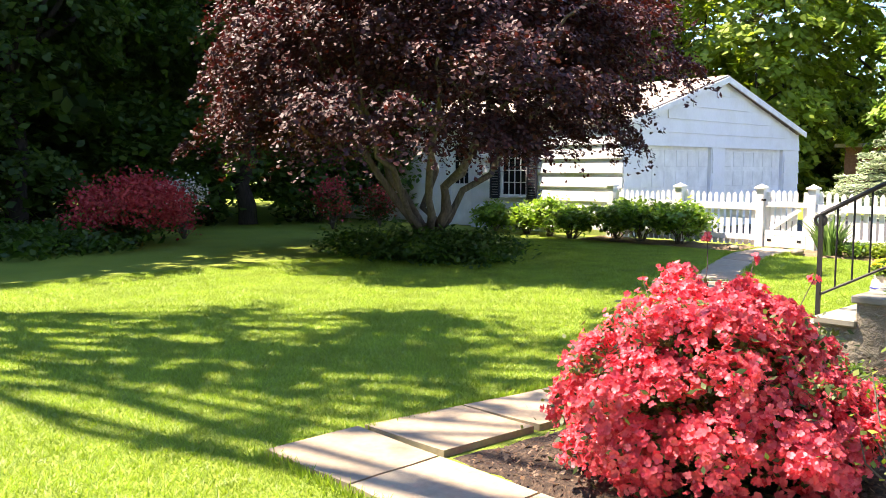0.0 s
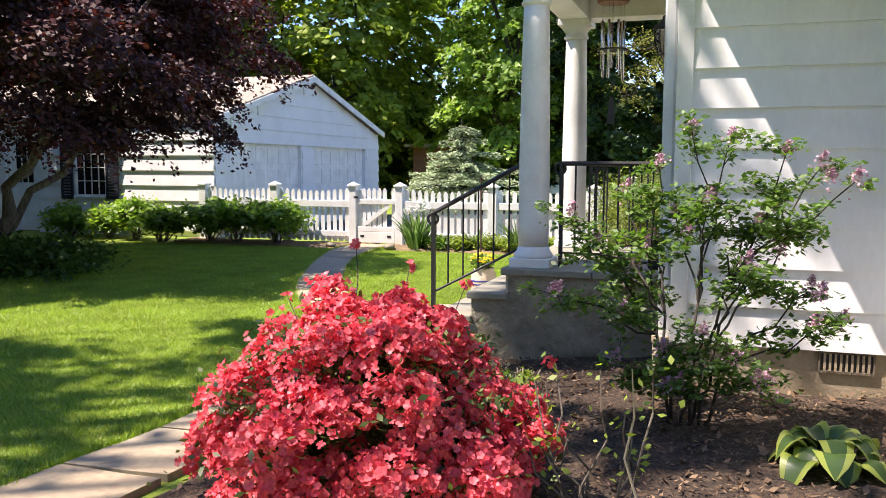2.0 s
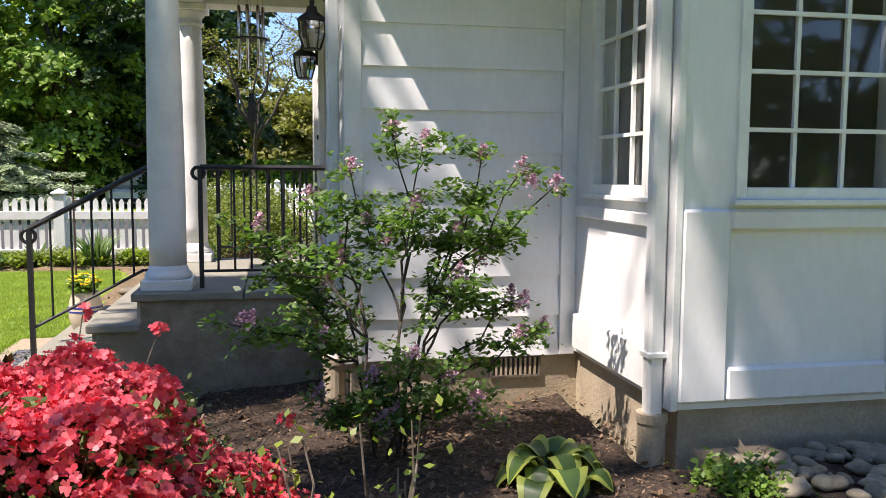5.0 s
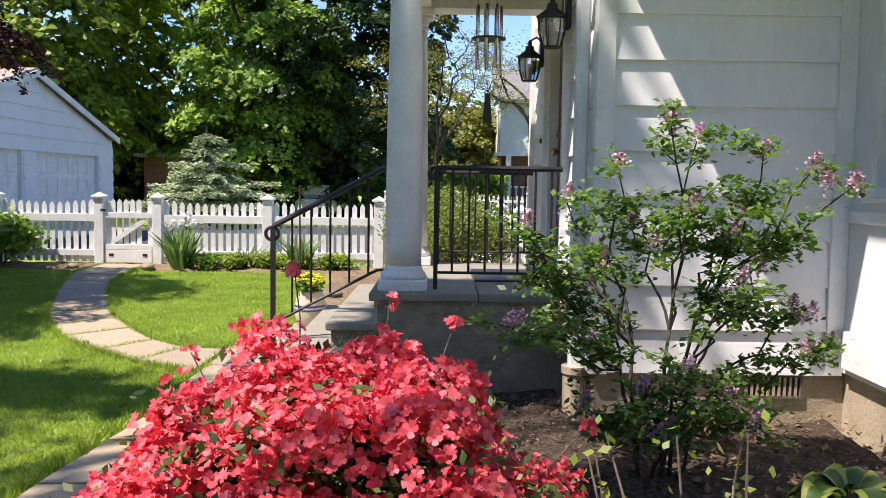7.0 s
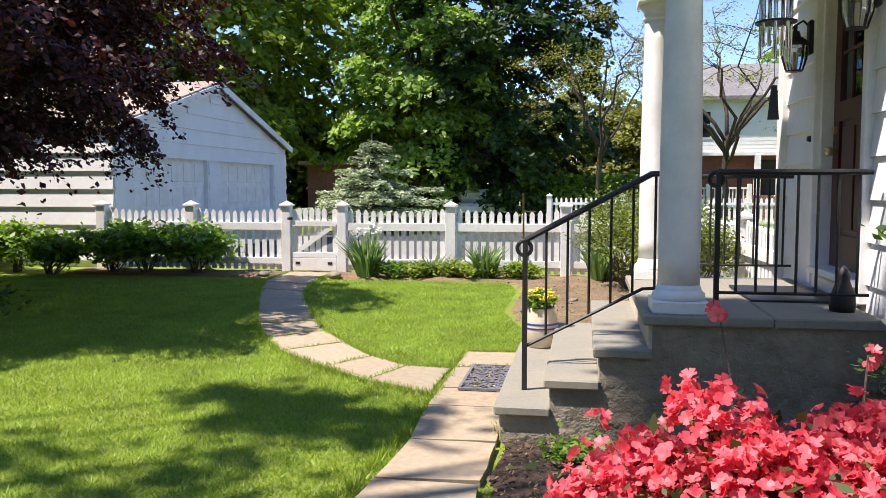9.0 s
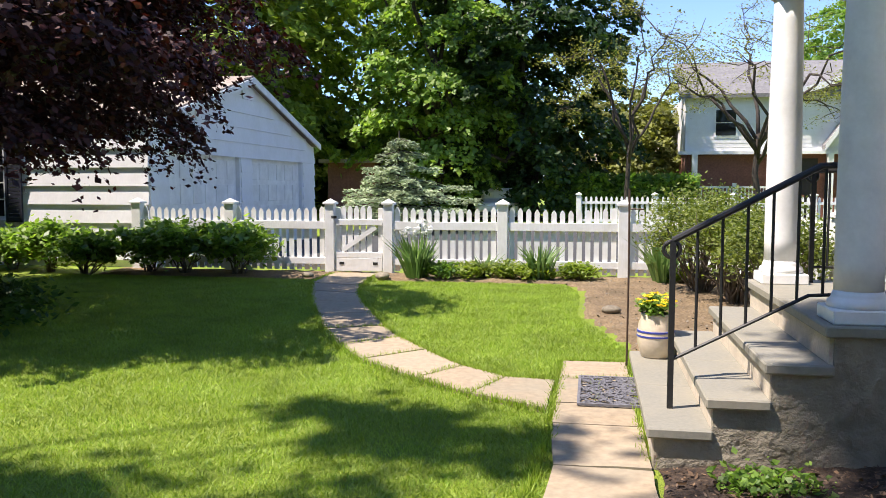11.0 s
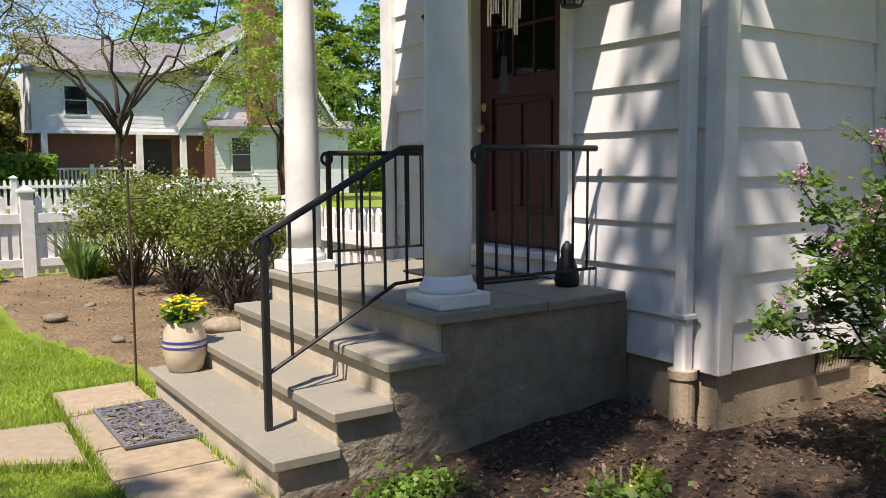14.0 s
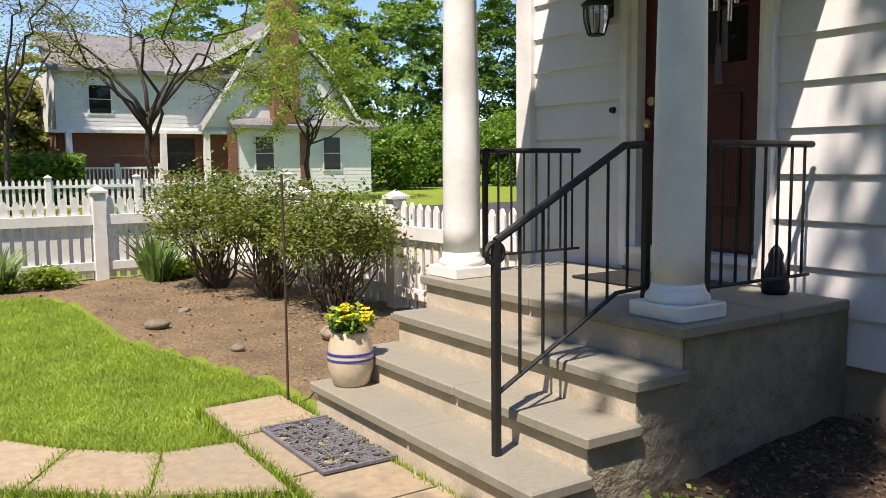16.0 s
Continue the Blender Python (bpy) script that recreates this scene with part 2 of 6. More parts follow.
def part(name, bm, material, parent, label="", smooth=False):
    return finish(bm, name, material, parent, label, smooth)


def thing(name, label, category, group="", kind="", at=(0, 0, 0)):
    e = new(name)
    e.location = at
    return tagged(e, label, category, group, kind)


def box(bm, x0, x1, y0, y1, z0, z1, bevel=0.0):
    r = bmesh.ops.create_cube(bm, size=1.0, matrix=Matrix.Translation(((x0 + x1) / 2, (y0 + y1) / 2, (z0 + z1) / 2)) @ Matrix.Diagonal((abs(x1 - x0), abs(y1 - y0), abs(z1 - z0), 1)))
    if bevel:
        ed = list({e for v in r["verts"] for e in v.link_edges})
        bmesh.ops.bevel(bm, geom=ed, offset=bevel, segments=1, affect='EDGES')
    return bm


def boxed(*a, **k):
    return box(bmesh.new(), *a, **k)


def tube(bm, points, radii, sides=8):
    """A tapered pipe along points."""
    pts = [Vector(p) for p in points]
    if not hasattr(radii, "__len__"):
        radii = [radii] * len(pts)
    rings = []
    for i, p in enumerate(pts):
        d = (pts[min(i + 1, len(pts) - 1)] - pts[max(i - 1, 0)]).normalized()
        u = d.orthogonal().normalized() if i == 0 else (u - d * u.dot(d)).normalized()
        w = d.cross(u)
        rings.append([bm.verts.new(p + (u * math.cos(2 * math.pi * k / sides) + w * math.sin(2 * math.pi * k / sides)) * radii[i]) for k in range(sides)])
    for a, b in zip(rings, rings[1:]):
        for k in range(sides):
            bm.faces.new((a[k], a[(k + 1) % sides], b[(k + 1) % sides], b[k]))
    bm.faces.new(rings[0][::-1])
    bm.faces.new(rings[-1])
    return bm


def lathe(bm, profile, cx=0, cy=0, sides=32):
    """A turned shape: profile of (radius, z) from the foot up."""
    rings = [[bm.verts.new((cx + r * math.cos(2 * math.pi * k / sides), cy + r * math.sin(2 * math.pi * k / sides), z)) for k in range(sides)] for r, z in profile]
    for a, b in zip(rings, rings[1:]):
        for k in range(sides):
            bm.faces.new((a[k], a[(k + 1) % sides], b[(k + 1) % sides], b[k]))
    bm.faces.new(rings[0][::-1])
    bm.faces.new(rings[-1])
    return bm


def prism(bm, outline, z0, z1):
    """A flat slab over an outline of (x, y)."""
    lo = [bm.verts.new((x, y, z0)) for x, y in outline]
    hi = [bm.verts.new((x, y, z1)) for x, y in outline]
    n = len(outline)
    bm.faces.new(hi)
    bm.faces.new(lo[::-1])
    for i in range(n):
        bm.faces.new((lo[i], lo[(i + 1) % n], hi[(i + 1) % n], hi[i]))
    bmesh.ops.recalc_face_normals(bm, faces=bm.faces)
    return bm


def mesh_from(name, verts, faces_per, material, parent=None, label=""):
    """A mesh from arrays: verts (n, 3); each run of faces_per corners is one face."""
    me = bpy.data.meshes.new(name)
    n = len(verts)
    me.vertices.add(n)
    me.vertices.foreach_set("co", np.asarray(verts, dtype=np.float32).ravel())
    me.loops.add(n)
    me.loops.foreach_set("vertex_index", np.arange(n, dtype=np.int32))
    me.polygons.add(n // faces_per)
    me.polygons.foreach_set("loop_start", np.arange(0, n, faces_per, dtype=np.int32))
    me.update()
    me.materials.append(material)
    ob = new(name, me)
    if parent is not None:
        ob.parent = parent
    if label:
        ob["label"] = label
    return ob


def mesh_indexed(name, verts, faces, material, parent=None, label=""):
    """A mesh from points and faces that all have the same number of corners."""
    faces = np.asarray(faces, dtype=np.int32)
    me = bpy.data.meshes.new(name)
    me.vertices.add(len(verts))
    me.vertices.foreach_set("co", np.asarray(verts, dtype=np.float32).ravel())
    me.loops.add(faces.size)
    me.loops.foreach_set("vertex_index", faces.ravel())
    me.polygons.add(len(faces))
    me.polygons.foreach_set("loop_start", np.arange(0, faces.size, faces.shape[1], dtype=np.int32))
    me.update()
    me.materials.append(material)
    ob = new(name, me)
    if parent is not None:
        ob.parent = parent
    if label:
        ob["label"] = label
    return ob


rng = np.random.default_rng(7)


def unit(n):
    v = rng.normal(size=(n, 3))
    return v / np.linalg.norm(v, axis=1)[:, None]


def leaves(centres, size, up=0.5, long=1.6, shape=4):
    """Small pointed leaf faces round the centres; up: how far they face the sky. Kite of four corners each."""
    n = len(centres)
    nor = unit(n)
    nor[:, 2] = np.abs(nor[:, 2]) + up
    nor /= np.linalg.norm(nor, axis=1)[:, None]
    a = np.cross(nor, unit(n))
    a /= np.linalg.norm(a, axis=1)[:, None]
    b = np.cross(nor, a)
    s = size * rng.uniform(0.6, 1.3, n)[:, None]
    c = np.asarray(centres)
    q = np.stack([c - a * s * long * 0.5, c + b * s * 0.5 - nor * s * 0.1, c + a * s * long * 0.5, c - b * s * 0.5 - nor * s * 0.1], axis=1)
    return q.reshape(-1, 3)


def facing_leaves(centres, normals, size, jitter=0.45, long=1.5):
    """Kite-shaped leaves that face near the given directions."""
    n = len(centres)
    nor = np.asarray(normals) + rng.normal(size=(n, 3)) * jitter
    nor /= np.linalg.norm(nor, axis=1)[:, None]
    a = np.cross(nor, unit(n))
    a /= np.linalg.norm(a, axis=1)[:, None]
    b = np.cross(nor, a)
    s = size * rng.uniform(0.55, 1.35, n)[:, None]
    c = np.asarray(centres)
    q = np.stack([c - a * s * long * 0.5, c + b * s * 0.5 - nor * s * 0.12, c + a * s * long * 0.5 - nor * s * 0.1, c - b * s * 0.5 - nor * s * 0.12], axis=1)
    return q.reshape(-1, 3)


def boughs(centre, radii, n, per, spread, hollow=0.5, low=-0.9, droop=0.35):
    """Flat drooping sprays of leaves through the outer part of a crown: leaf centres, leaf directions, bough ends."""
    d = unit(n * 3)
    d = d[d[:, 2] > low][:n]
    n = len(d)
    r = hollow + (1 - hollow) * rng.random(n) ** 0.6
    r *= 1 + 0.16 * np.sin(d[:, 0] * 7 + 1.3) * np.sin(d[:, 2] * 9) + rng.uniform(-0.08, 0.1, n)
    c = np.asarray(centre) + d * r[:, None] * np.asarray(radii)
    nor = d * 0.55 + np.array((0, 0, 0.85))
    nor /= np.linalg.norm(nor, axis=1)[:, None]
    u = np.cross(nor, np.array((0.31, 0.2, 0.93)))
    u /= np.linalg.norm(u, axis=1)[:, None]
    w = np.cross(nor, u)
    k = n * per
    sz = (spread * rng.uniform(0.55, 1.35, n)).repeat(per)
    f, a = np.sqrt(rng.random(k)), rng.uniform(0, 6.283, k)
    f *= 0.75 + 0.25 * np.sin(a * 5 + rng.uniform(0, 6.28, n).repeat(per))
    pu, pw = f * np.cos(a) * sz, f * np.sin(a) * sz
    pts = c.repeat(per, 0) + u.repeat(per, 0) * pu[:, None] + w.repeat(per, 0) * pw[:, None]
    pts[:, 2] -= droop * sz * f * f
    pts += nor.repeat(per, 0) * rng.normal(size=(k, 1)) * 0.10 * sz[:, None]
    return pts, nor.repeat(per, 0), c


def clumps(centre, radii, n_clumps, per, clump_r, hollow=0.55, low=-1.0, flat=0.6):
    """Leaf centres gathered in clumps through the outer part of an ellipsoid."""
    d = unit(n_clumps * 2)
    d = d[d[:, 2] > low][:n_clumps]
    r = (hollow + (1 - hollow) * rng.random(len(d))) * rng.uniform(0.82, 1.12, len(d))
    c = np.asarray(centre) + d * r[:, None] * np.asarray(radii)
    pts = np.repeat(c, per, axis=0)
    k = rng.normal(size=pts.shape) * clump_r * rng.uniform(0.6, 1.3, len(c)).repeat(per)[:, None]
    k[:, 2] *= flat
    return pts + k, c


# ---------- ground ----------
def bed_height(x, y):
    s = min(max((x + 1.9) / 1.9, 0), 1)
    s = s * s * (3 - 2 * s)
    return 0.015 + 0.13 * s + 0.05 * min(max((x - 0.9) / 0.8, 0), 1)


def ground_sheet():
    bm = bmesh.new()
    xs = [-400, -120, -60, -35, -25] + list(np.arange(-18, 8.1, 1.0)) + [14, 22, 40, 70, 140, 400]
    ys = [-400, -120, -50, -20] + list(np.arange(-10, 12.1, 1.0)) + [16, 22, 30, 45, 80, 150, 400]
    g = [[bm.verts.new((x, y, 0.0 if abs(x) < 25 and abs(y) < 25 else -0.02)) for x in xs] for y in ys]
    for j in range(len(ys) - 1):
        for i in range(len(xs) - 1):
            bm.faces.new((g[j][i], g[j][i + 1], g[j + 1][i + 1], g[j + 1][i]))
    return tagged(finish(bm, "ground", lawn_mat), "mown green lawn stretching off under the trees", "lawn", kind="structure")


ground_sheet()


def bed(name, x0, x1, y0, y1, step, height, inside, material, label):
    """A planting bed: a rough sheet of soil over the cells that lie inside."""
    bm = bmesh.new()
    nx, ny = int((x1 - x0) / step), int((y1 - y0) / step)
    vs = {}

    def v(i, j):
        if (i, j) not in vs:
            x, y = x0 + i * step, y0 + j * step
            edge = inside(x - step, y) and inside(x + step, y) and inside(x, y - step) and inside(x, y + step)
            z = height(x, y) + 0.025 * noise.noise((x * 3, y * 3, 0)) + 0.02 * noise.noise((x * 11, y * 11, 3))
            vs[i, j] = bm.verts.new((x + 0.03 * noise.noise((x * 5, y * 5, 9)), y + 0.03 * noise.noise((x * 5, y * 5, 5)), max(z, 0.012) if edge else -0.02))
        return vs[i, j]
    for j in range(ny):
        for i in range(nx):
            if inside(x0 + (i + 0.5) * step, y0 + (j + 0.5) * step):
                bm.faces.new((v(i, j), v(i + 1, j), v(i + 1, j + 1), v(i, j + 1)))
    return tagged(finish(bm, name, material, smooth=True), label, "garden bed", kind="structure")


def in_front_bed(x, y):
    if x > 1.25 and y > -1.2:
        return False
    return -2.08 + 0.14 * min(max((y + 2.7) / 2, 0), 1) < x < 6.5 and -2.74 < y < 0.7 and not (x > 0.0 and y > 0.02)


bed("front_bed", -2.2, 6.6, -2.9, 0.8, 0.07, bed_height, in_front_bed, soil, "dark mulched flower bed against the house")


def lawn_edge_x(y):
    return -1.83 - 0.5 * min(max((y - 3.2) / 2.0, 0), 1) - 0.35 * min(max((y - 6.6) / 1.6, 0), 1) ** 2


def in_side_bed(x, y):
    if y > 7.85:
        return -9.6 < x < 5 and y < 9.0 and not (-5.95 < x < -5.25 and y < 8.5)
    return y > 2.55 and lawn_edge_x(y) < x < 5 and not (x > -1.25 and y < 2.4)


bed("side_bed", -9.8, 5.0, 2.4, 9.2, 0.1, lambda x, y: 0.035, in_side_bed, tan_soil, "bare tan soil bed beside the porch and fence")


def driveway():
    bm = bmesh.new()
    box(bm, -9.2, 16.0, 9.7, 21.5, -0.08, 0.012, 0.01)
    tagged(finish(bm, "driveway", asphalt), "dark asphalt driveway behind the white fence", "driveway", kind="structure")


driveway()

# ---------- house ----------
HOUSE_TOP = 3.6


def clapboards(wall, x0, x1, zs, face, axis, material=paint):
    """Wide lapped boards, each with a thick lower edge that stands proud."""
    for za, zb in zip(zs, zs[1:]):
        bm = bmesh.new()
        o, p = 0.028, 0.006
        prof = [(0.0, za), (-o, za), (-p, zb + 0.012), (0.0, zb + 0.012)]
        ends = []
        for e in (x0, x1):
            ends.append([bm.verts.new((e, face + d, z) if axis == 'y' else (face + d, e, z)) for d, z in prof])
        a, b = ends
        for i in range(4):
            bm.faces.new((a[i], a[(i + 1) % 4], b[(i + 1) % 4], b[i]))
        bm.faces.new(a[::-1])
        bm.faces.new(b)
        bmesh.ops.recalc_face_normals(bm, faces=bm.faces)
        part("clapboard", bm, material, wall)


COURSE = 0.2245
courses = [0.38 + COURSE * i for i in range(15)]


def house_walls():
    # door wall, facing the steps
    bm = bmesh.new()
    box(bm, 0.025, 0.16, 0.025, 1.05, 0.38, HOUSE_TOP)
    box(bm, 0.025, 0.16, 1.98, 3.0, 0.38, HOUSE_TOP)
    box(bm, 0.0, 0.16, 1.05, 1.98, 2.93, HOUSE_TOP)
    box(bm, 0.0, 0.16, 1.05, 1.98, 0.38, 0.80)
    w = tagged(finish(bm, "wall_west", paint), "white wall of wide lapped boards round the door", "wall", kind="structure")
    clapboards(w, 0.10, 0.99, courses, 0.025, 'x')
    clapboards(w, 2.04, 2.88, courses, 0.025, 'x')
    # wall of the recess beside the bay
    bm = bmesh.new()
    box(bm, 0.16, 1.28, 0.025, 0.16, 0.38, HOUSE_TOP)
    w = tagged(finish(bm, "wall_south", paint), "white wall of wide lapped boards, half in sun", "wall", kind="structure")
    clapboards(w, 0.085, 1.19, courses, 0.025, 'y')
    # corner boards
    bm = bmesh.new()
    box(bm, -0.009, 0.085, -0.009, 0.03, 0.37, HOUSE_TOP, 0.004)
    box(bm, -0.009, 0.03, 0.03, 0.10, 0.37, HOUSE_TOP, 0.004)
    tagged(finish(bm, "trim_corner", trim_paint), "white corner board of the house", "trim", kind="structure")
    bm = bmesh.new()
    box(bm, -0.034, 0.05, 2.88, 3.04, 0.37, HOUSE_TOP, 0.004)
    tagged(finish(bm, "trim_far_corner", trim_paint), "white corner board at the far end", "trim", kind="structure")
    bm = bmesh.new()
    box(bm, 1.19, 1.28, -0.01, 0.03, 0.38, HOUSE_TOP, 0.004)
    tagged(finish(bm, "trim_inner", trim_paint), "white board in the inner corner", "trim", kind="structure")
    # rest of the body, to close it
    bm = bmesh.new()
    box(bm, 0.16, 7.0, 2.84, 3.0, 0.0, HOUSE_TOP)
    box(bm, 6.84, 7.0, -1.0, 2.84, 0.0, HOUSE_TOP)
    tagged(finish(bm, "wall_north", paint), "plain white back walls of the house", "wall", kind="structure")
    bm = bmesh.new()
    box(bm, 0.0, 7.0, -1.1, 3.0, HOUSE_TOP, HOUSE_TOP + 0.12)
    tagged(finish(bm, "ceiling", trim_paint), "white ceiling slab over the house", "ceiling", kind="structure")
    # overhang above the recess
    bm = bmesh.new()
    box(bm, -0.08, 1.28, -0.62, -0.034, 2.75, 2.95)
    tagged(finish(bm, "eave_soffit", trim_paint), "white boxed eave above the recess", "eave", kind="structure")
    # foundation
    bm = bmesh.new()
    box(bm, 0.03, 0.2, 0.03, 3.0, -0.1, 0.38)
    box(bm, 0.2, 1.31, 0.03, 0.2, -0.1, 0.38)
    box(bm, 1.31, 1.5, -1.19, 0.2, -0.1, 0.40)
    box(bm, 1.5, 7.0, -1.19, -1.0, -0.1, 0.40)
    tagged(finish(bm, "foundation", foundation_mat), "tan rendered foundation below the white walls", "foundation", kind="structure")
    # vent in the foundation
    v = thing("foundation_vent", "dark slotted metal vent in the tan foundation", "vent", at=(0, 0, 0))
    bm = bmesh.new()
    for a in ((0.80, 1.09, 0.365, 0.378), (0.80, 1.09, 0.255, 0.268), (0.80, 0.812, 0.268, 0.365), (1.078, 1.09, 0.268, 0.365)):
        box(bm, a[0], a[1], 0.012, 0.03, a[2], a[3])
    part("frame", bm, bark, v)
    part("backing", boxed(0.812, 1.078, 0.024, 0.030, 0.268, 0.365), bin_black, v)
    for i in range(9):
        x = 0.828 + i * 0.028
        part("slat", boxed(x, x + 0.012, 0.014, 0.024, 0.268, 0.365), foundation_mat, v)


house_walls()


def sash_window(name, origin, right, width, z0, z1, cols, rows, label, kind="structure", pane_mat=clear_glass):
    """A many-paned window in a plane through origin; right: unit vector along the wall; the outward side is to the right turned back."""
    r = Vector(right)
    out = Vector((r.y, -r.x, 0))
    m = Matrix(((r.x, -out.x, 0, origin[0]), (r.y, -out.y, 0, origin[1]), (0, 0, 1, 0), (0, 0, 0, 1)))
    w = thing(name, label, "window", kind=kind)
    w.matrix_world = m
    bm = bmesh.new()
    f = 0.05
    for a in ((-f, 0, z0 - f, z1 + f), (width, width + f, z0 - f, z1 + f), (0, width, z1, z1 + f), (0, width, z0 - f, z0)):
        box(bm, a[0], a[1], -0.02, 0.06, a[2], a[3], 0.003)
    part("window_frame", bm, trim_paint, w)
    part("window_sill", boxed(-f - 0.02, width + f + 0.02, -0.05, 0.02, z0 - f - 0.025, z0 - f, bevel=0.004), trim_paint, w)
    cw, ch = width / cols, (z1 - z0) / rows
    for i in range(cols):
        for j in range(rows):
            p = part("pane", boxed(i * cw, (i + 1) * cw, 0.032, 0.036, z0 + j * ch, z0 + (j + 1) * ch), pane_mat, w)
            p.visible_shadow = False
    for i in range(1, cols):
        part("glazing_bar", boxed(i * cw - 0.009, i * cw + 0.009, 0.012, 0.030, z0, z1), trim_paint, w)
    for j in range(1, rows):
        part("glazing_bar", boxed(0, width, 0.008, 0.026, z0 + j * ch - 0.009, z0 + j * ch + 0.009), trim_paint, w)
    return w


def bay():
    y = -1.22
    bm = bmesh.new()
    box(bm, 1.28, 1.42, -0.23, 0.0, 0.40, HOUSE_TOP)
    sections = [(1.28, 1.42, -0.87, -0.23, 0.40, 1.31), (1.28, 1.42, -0.87, -0.23, 2.58, HOUSE_TOP), (1.28, 1.42, y, -0.87, 0.40, HOUSE_TOP), (1.42, 1.55, y, y + 0.14, 0.40, HOUSE_TOP)]
    x = 1.57
    for k in range(5):
        sections += [(x - 0.02, x + 0.72, y, y + 0.14, 0.40, 1.31), (x - 0.02, x + 0.72, y, y + 0.14, 2.58, HOUSE_TOP), (x + 0.72, x + 0.91, y, y + 0.14, 0.40, HOUSE_TOP)]
        x += 0.93
    sections.append((x - 0.02, 7.0, y, y + 0.14, 0.40, HOUSE_TOP))
    w = tagged(finish(bm, "wall_bay", paint), "smooth white panelled wall of the bay", "wall", kind="structure")
    for q in sections:
        part("wall_section", boxed(*q), paint, w)
    # raised panel mouldings below the windows, one frame a window
    x = 1.50
    for k in range(5):
        b = bmesh.new()
        t = 0.03
        left = x - (0.15 if k else 0.22)
        box(b, left, x, y - t, y, 0.43, 1.25, 0.012)
        box(b, x, x + 0.78, y - t, y, 0.43, 0.58, 0.014)
        box(b, x, x + 0.78, y - t, y, 1.16, 1.25, 0.012)
        part("panel_moulding", b, paint, w)
        x += 0.93
    b = bmesh.new()
    box(b, 1.25, 1.28, -1.12, -0.05, 0.43, 0.62, 0.005)
    box(b, 1.25, 1.28, -1.12, -0.05, 1.16, 1.22, 0.005)
    part("panel_moulding", b, trim_paint, w)
    bm = bmesh.new()
    box(bm, 1.245, 1.28, -1.245, -1.13, 0.40, HOUSE_TOP, 0.004)
    tagged(finish(bm, "trim_bay_corner", trim_paint), "white corner board of the bay", "trim", kind="structure")
    sash_window("window_1", (1.292, -0.25), (0, -1, 0), 0.60, 1.34, 2.55, 3, 5, "white many-paned side window of the bay")
    x = 1.57
    for k in range(5):
        sash_window("window_%d" % (k + 2), (x, y + 0.005), (1, 0, 0), 0.70, 1.34, 2.55, 3, 5, "white many-paned bay window with dark glass")
        x += 0.93
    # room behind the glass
    # indoor shade is put into the floor's colour
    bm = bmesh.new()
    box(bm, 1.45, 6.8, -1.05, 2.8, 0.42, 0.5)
    tagged(finish(bm, "floor", room_shade), "floor of the room behind, coloured near black as if unlit", "floor", kind="structure")
    bm = bmesh.new()
    box(bm, 1.45, 6.8, 1.6, 1.7, 0.5, HOUSE_TOP)
    tagged(finish(bm, "wall_room", room_paint), "dim back wall of the room", "wall", kind="structure")


bay()


def downpipe(x, y, axis, z_top):
    d = thing("downpipe", "white metal downpipe running into a clay drain", "downpipe", group="downpipes")
    bm = bmesh.new()
    box(bm, x - 0.035, x + 0.035, y - 0.035, y + 0.035, 0.36, z_top, 0.012)
    part("pipe", bm, trim_paint, d)
    part("bracket", boxed(x - 0.045, x + 0.045, y - 0.045, y + 0.045, 0.62, 0.645, bevel=0.004), trim_paint, d)
    bm = bmesh.new()
    lathe(bm, [(0.06, 0.0), (0.06, 0.34), (0.068, 0.34), (0.068, 0.38), (0.05, 0.38)], x, y, 16)
    part("drain", bm, foundation_mat, d, "clay drain pipe stub", smooth=False)


downpipe(-0.055, 0.16, 'x', HOUSE_TOP)
downpipe(1.205, -1.16, 'x', HOUSE_TOP)


# ---------- porch ----------
PX, PY0, PY1, PZ = -1.16, 0.55, 2.50, 0.70


def step_block(name, x0, x1, ztop, label):
    s = thing(name, label, "step", group="porch steps", kind="structure")
    part("base", boxed(x0, x1, PY0 + 0.02, PY1 - 0.13, -0.1, ztop - 0.05), stucco, s, "grey stucco step body")
    part("riser", boxed(x0 - 0.006, x0, PY0 + 0.025, PY1 - 0.135, -0.05, ztop - 0.05), riser, s, "tan rendered riser face")
    ys = [PY0 - 0.01, PY0 + 0.86, PY1 - 0.10] if x1 < -0.5 else [PY0 - 0.01, PY0 + 1.0, PY1 + 0.0]
    for a, b in zip(ys, ys[1:]):
        part("tread", boxed(x0 - 0.035, x1 + 0.0, a + 0.003, b - 0.003, ztop - 0.05, ztop, bevel=0.008), slate, s)
    return s


def porch():
    p = thing("porch_platform", "stucco porch platform topped with bluestone slabs", "porch", kind="structure")
    part("base", boxed(PX + 0.03, -0.002, PY0 + 0.02, PY1 - 0.02, -0.1, PZ - 0.05), stucco, p, "rough grey stucco base")
    for a, b in ((PY0 - 0.01, 1.5), (1.5, PY1)):
        for xa, xb in ((PX - 0.02, -0.55), (-0.55, -0.03)):
            part("slab", boxed(xa + 0.003, xb - 0.003, a + 0.003, b - 0.003, PZ - 0.05, PZ, bevel=0.007), slate, p)
    part("riser", boxed(PX + 0.012, PX + 0.03, PY0 + 0.03, PY1 - 0.03, 0.45, PZ - 0.05), riser, p, "tan riser face")
    step_block("step_3", -1.39, PX + 0.03, 0.525, "third bluestone step up to the porch")
    step_block("step_2", -1.64, -1.39, 0.355, "second bluestone step up to the porch")
    step_block("step_1", -1.90, -1.64, 0.205, "lowest bluestone step with a planter on it")


porch()


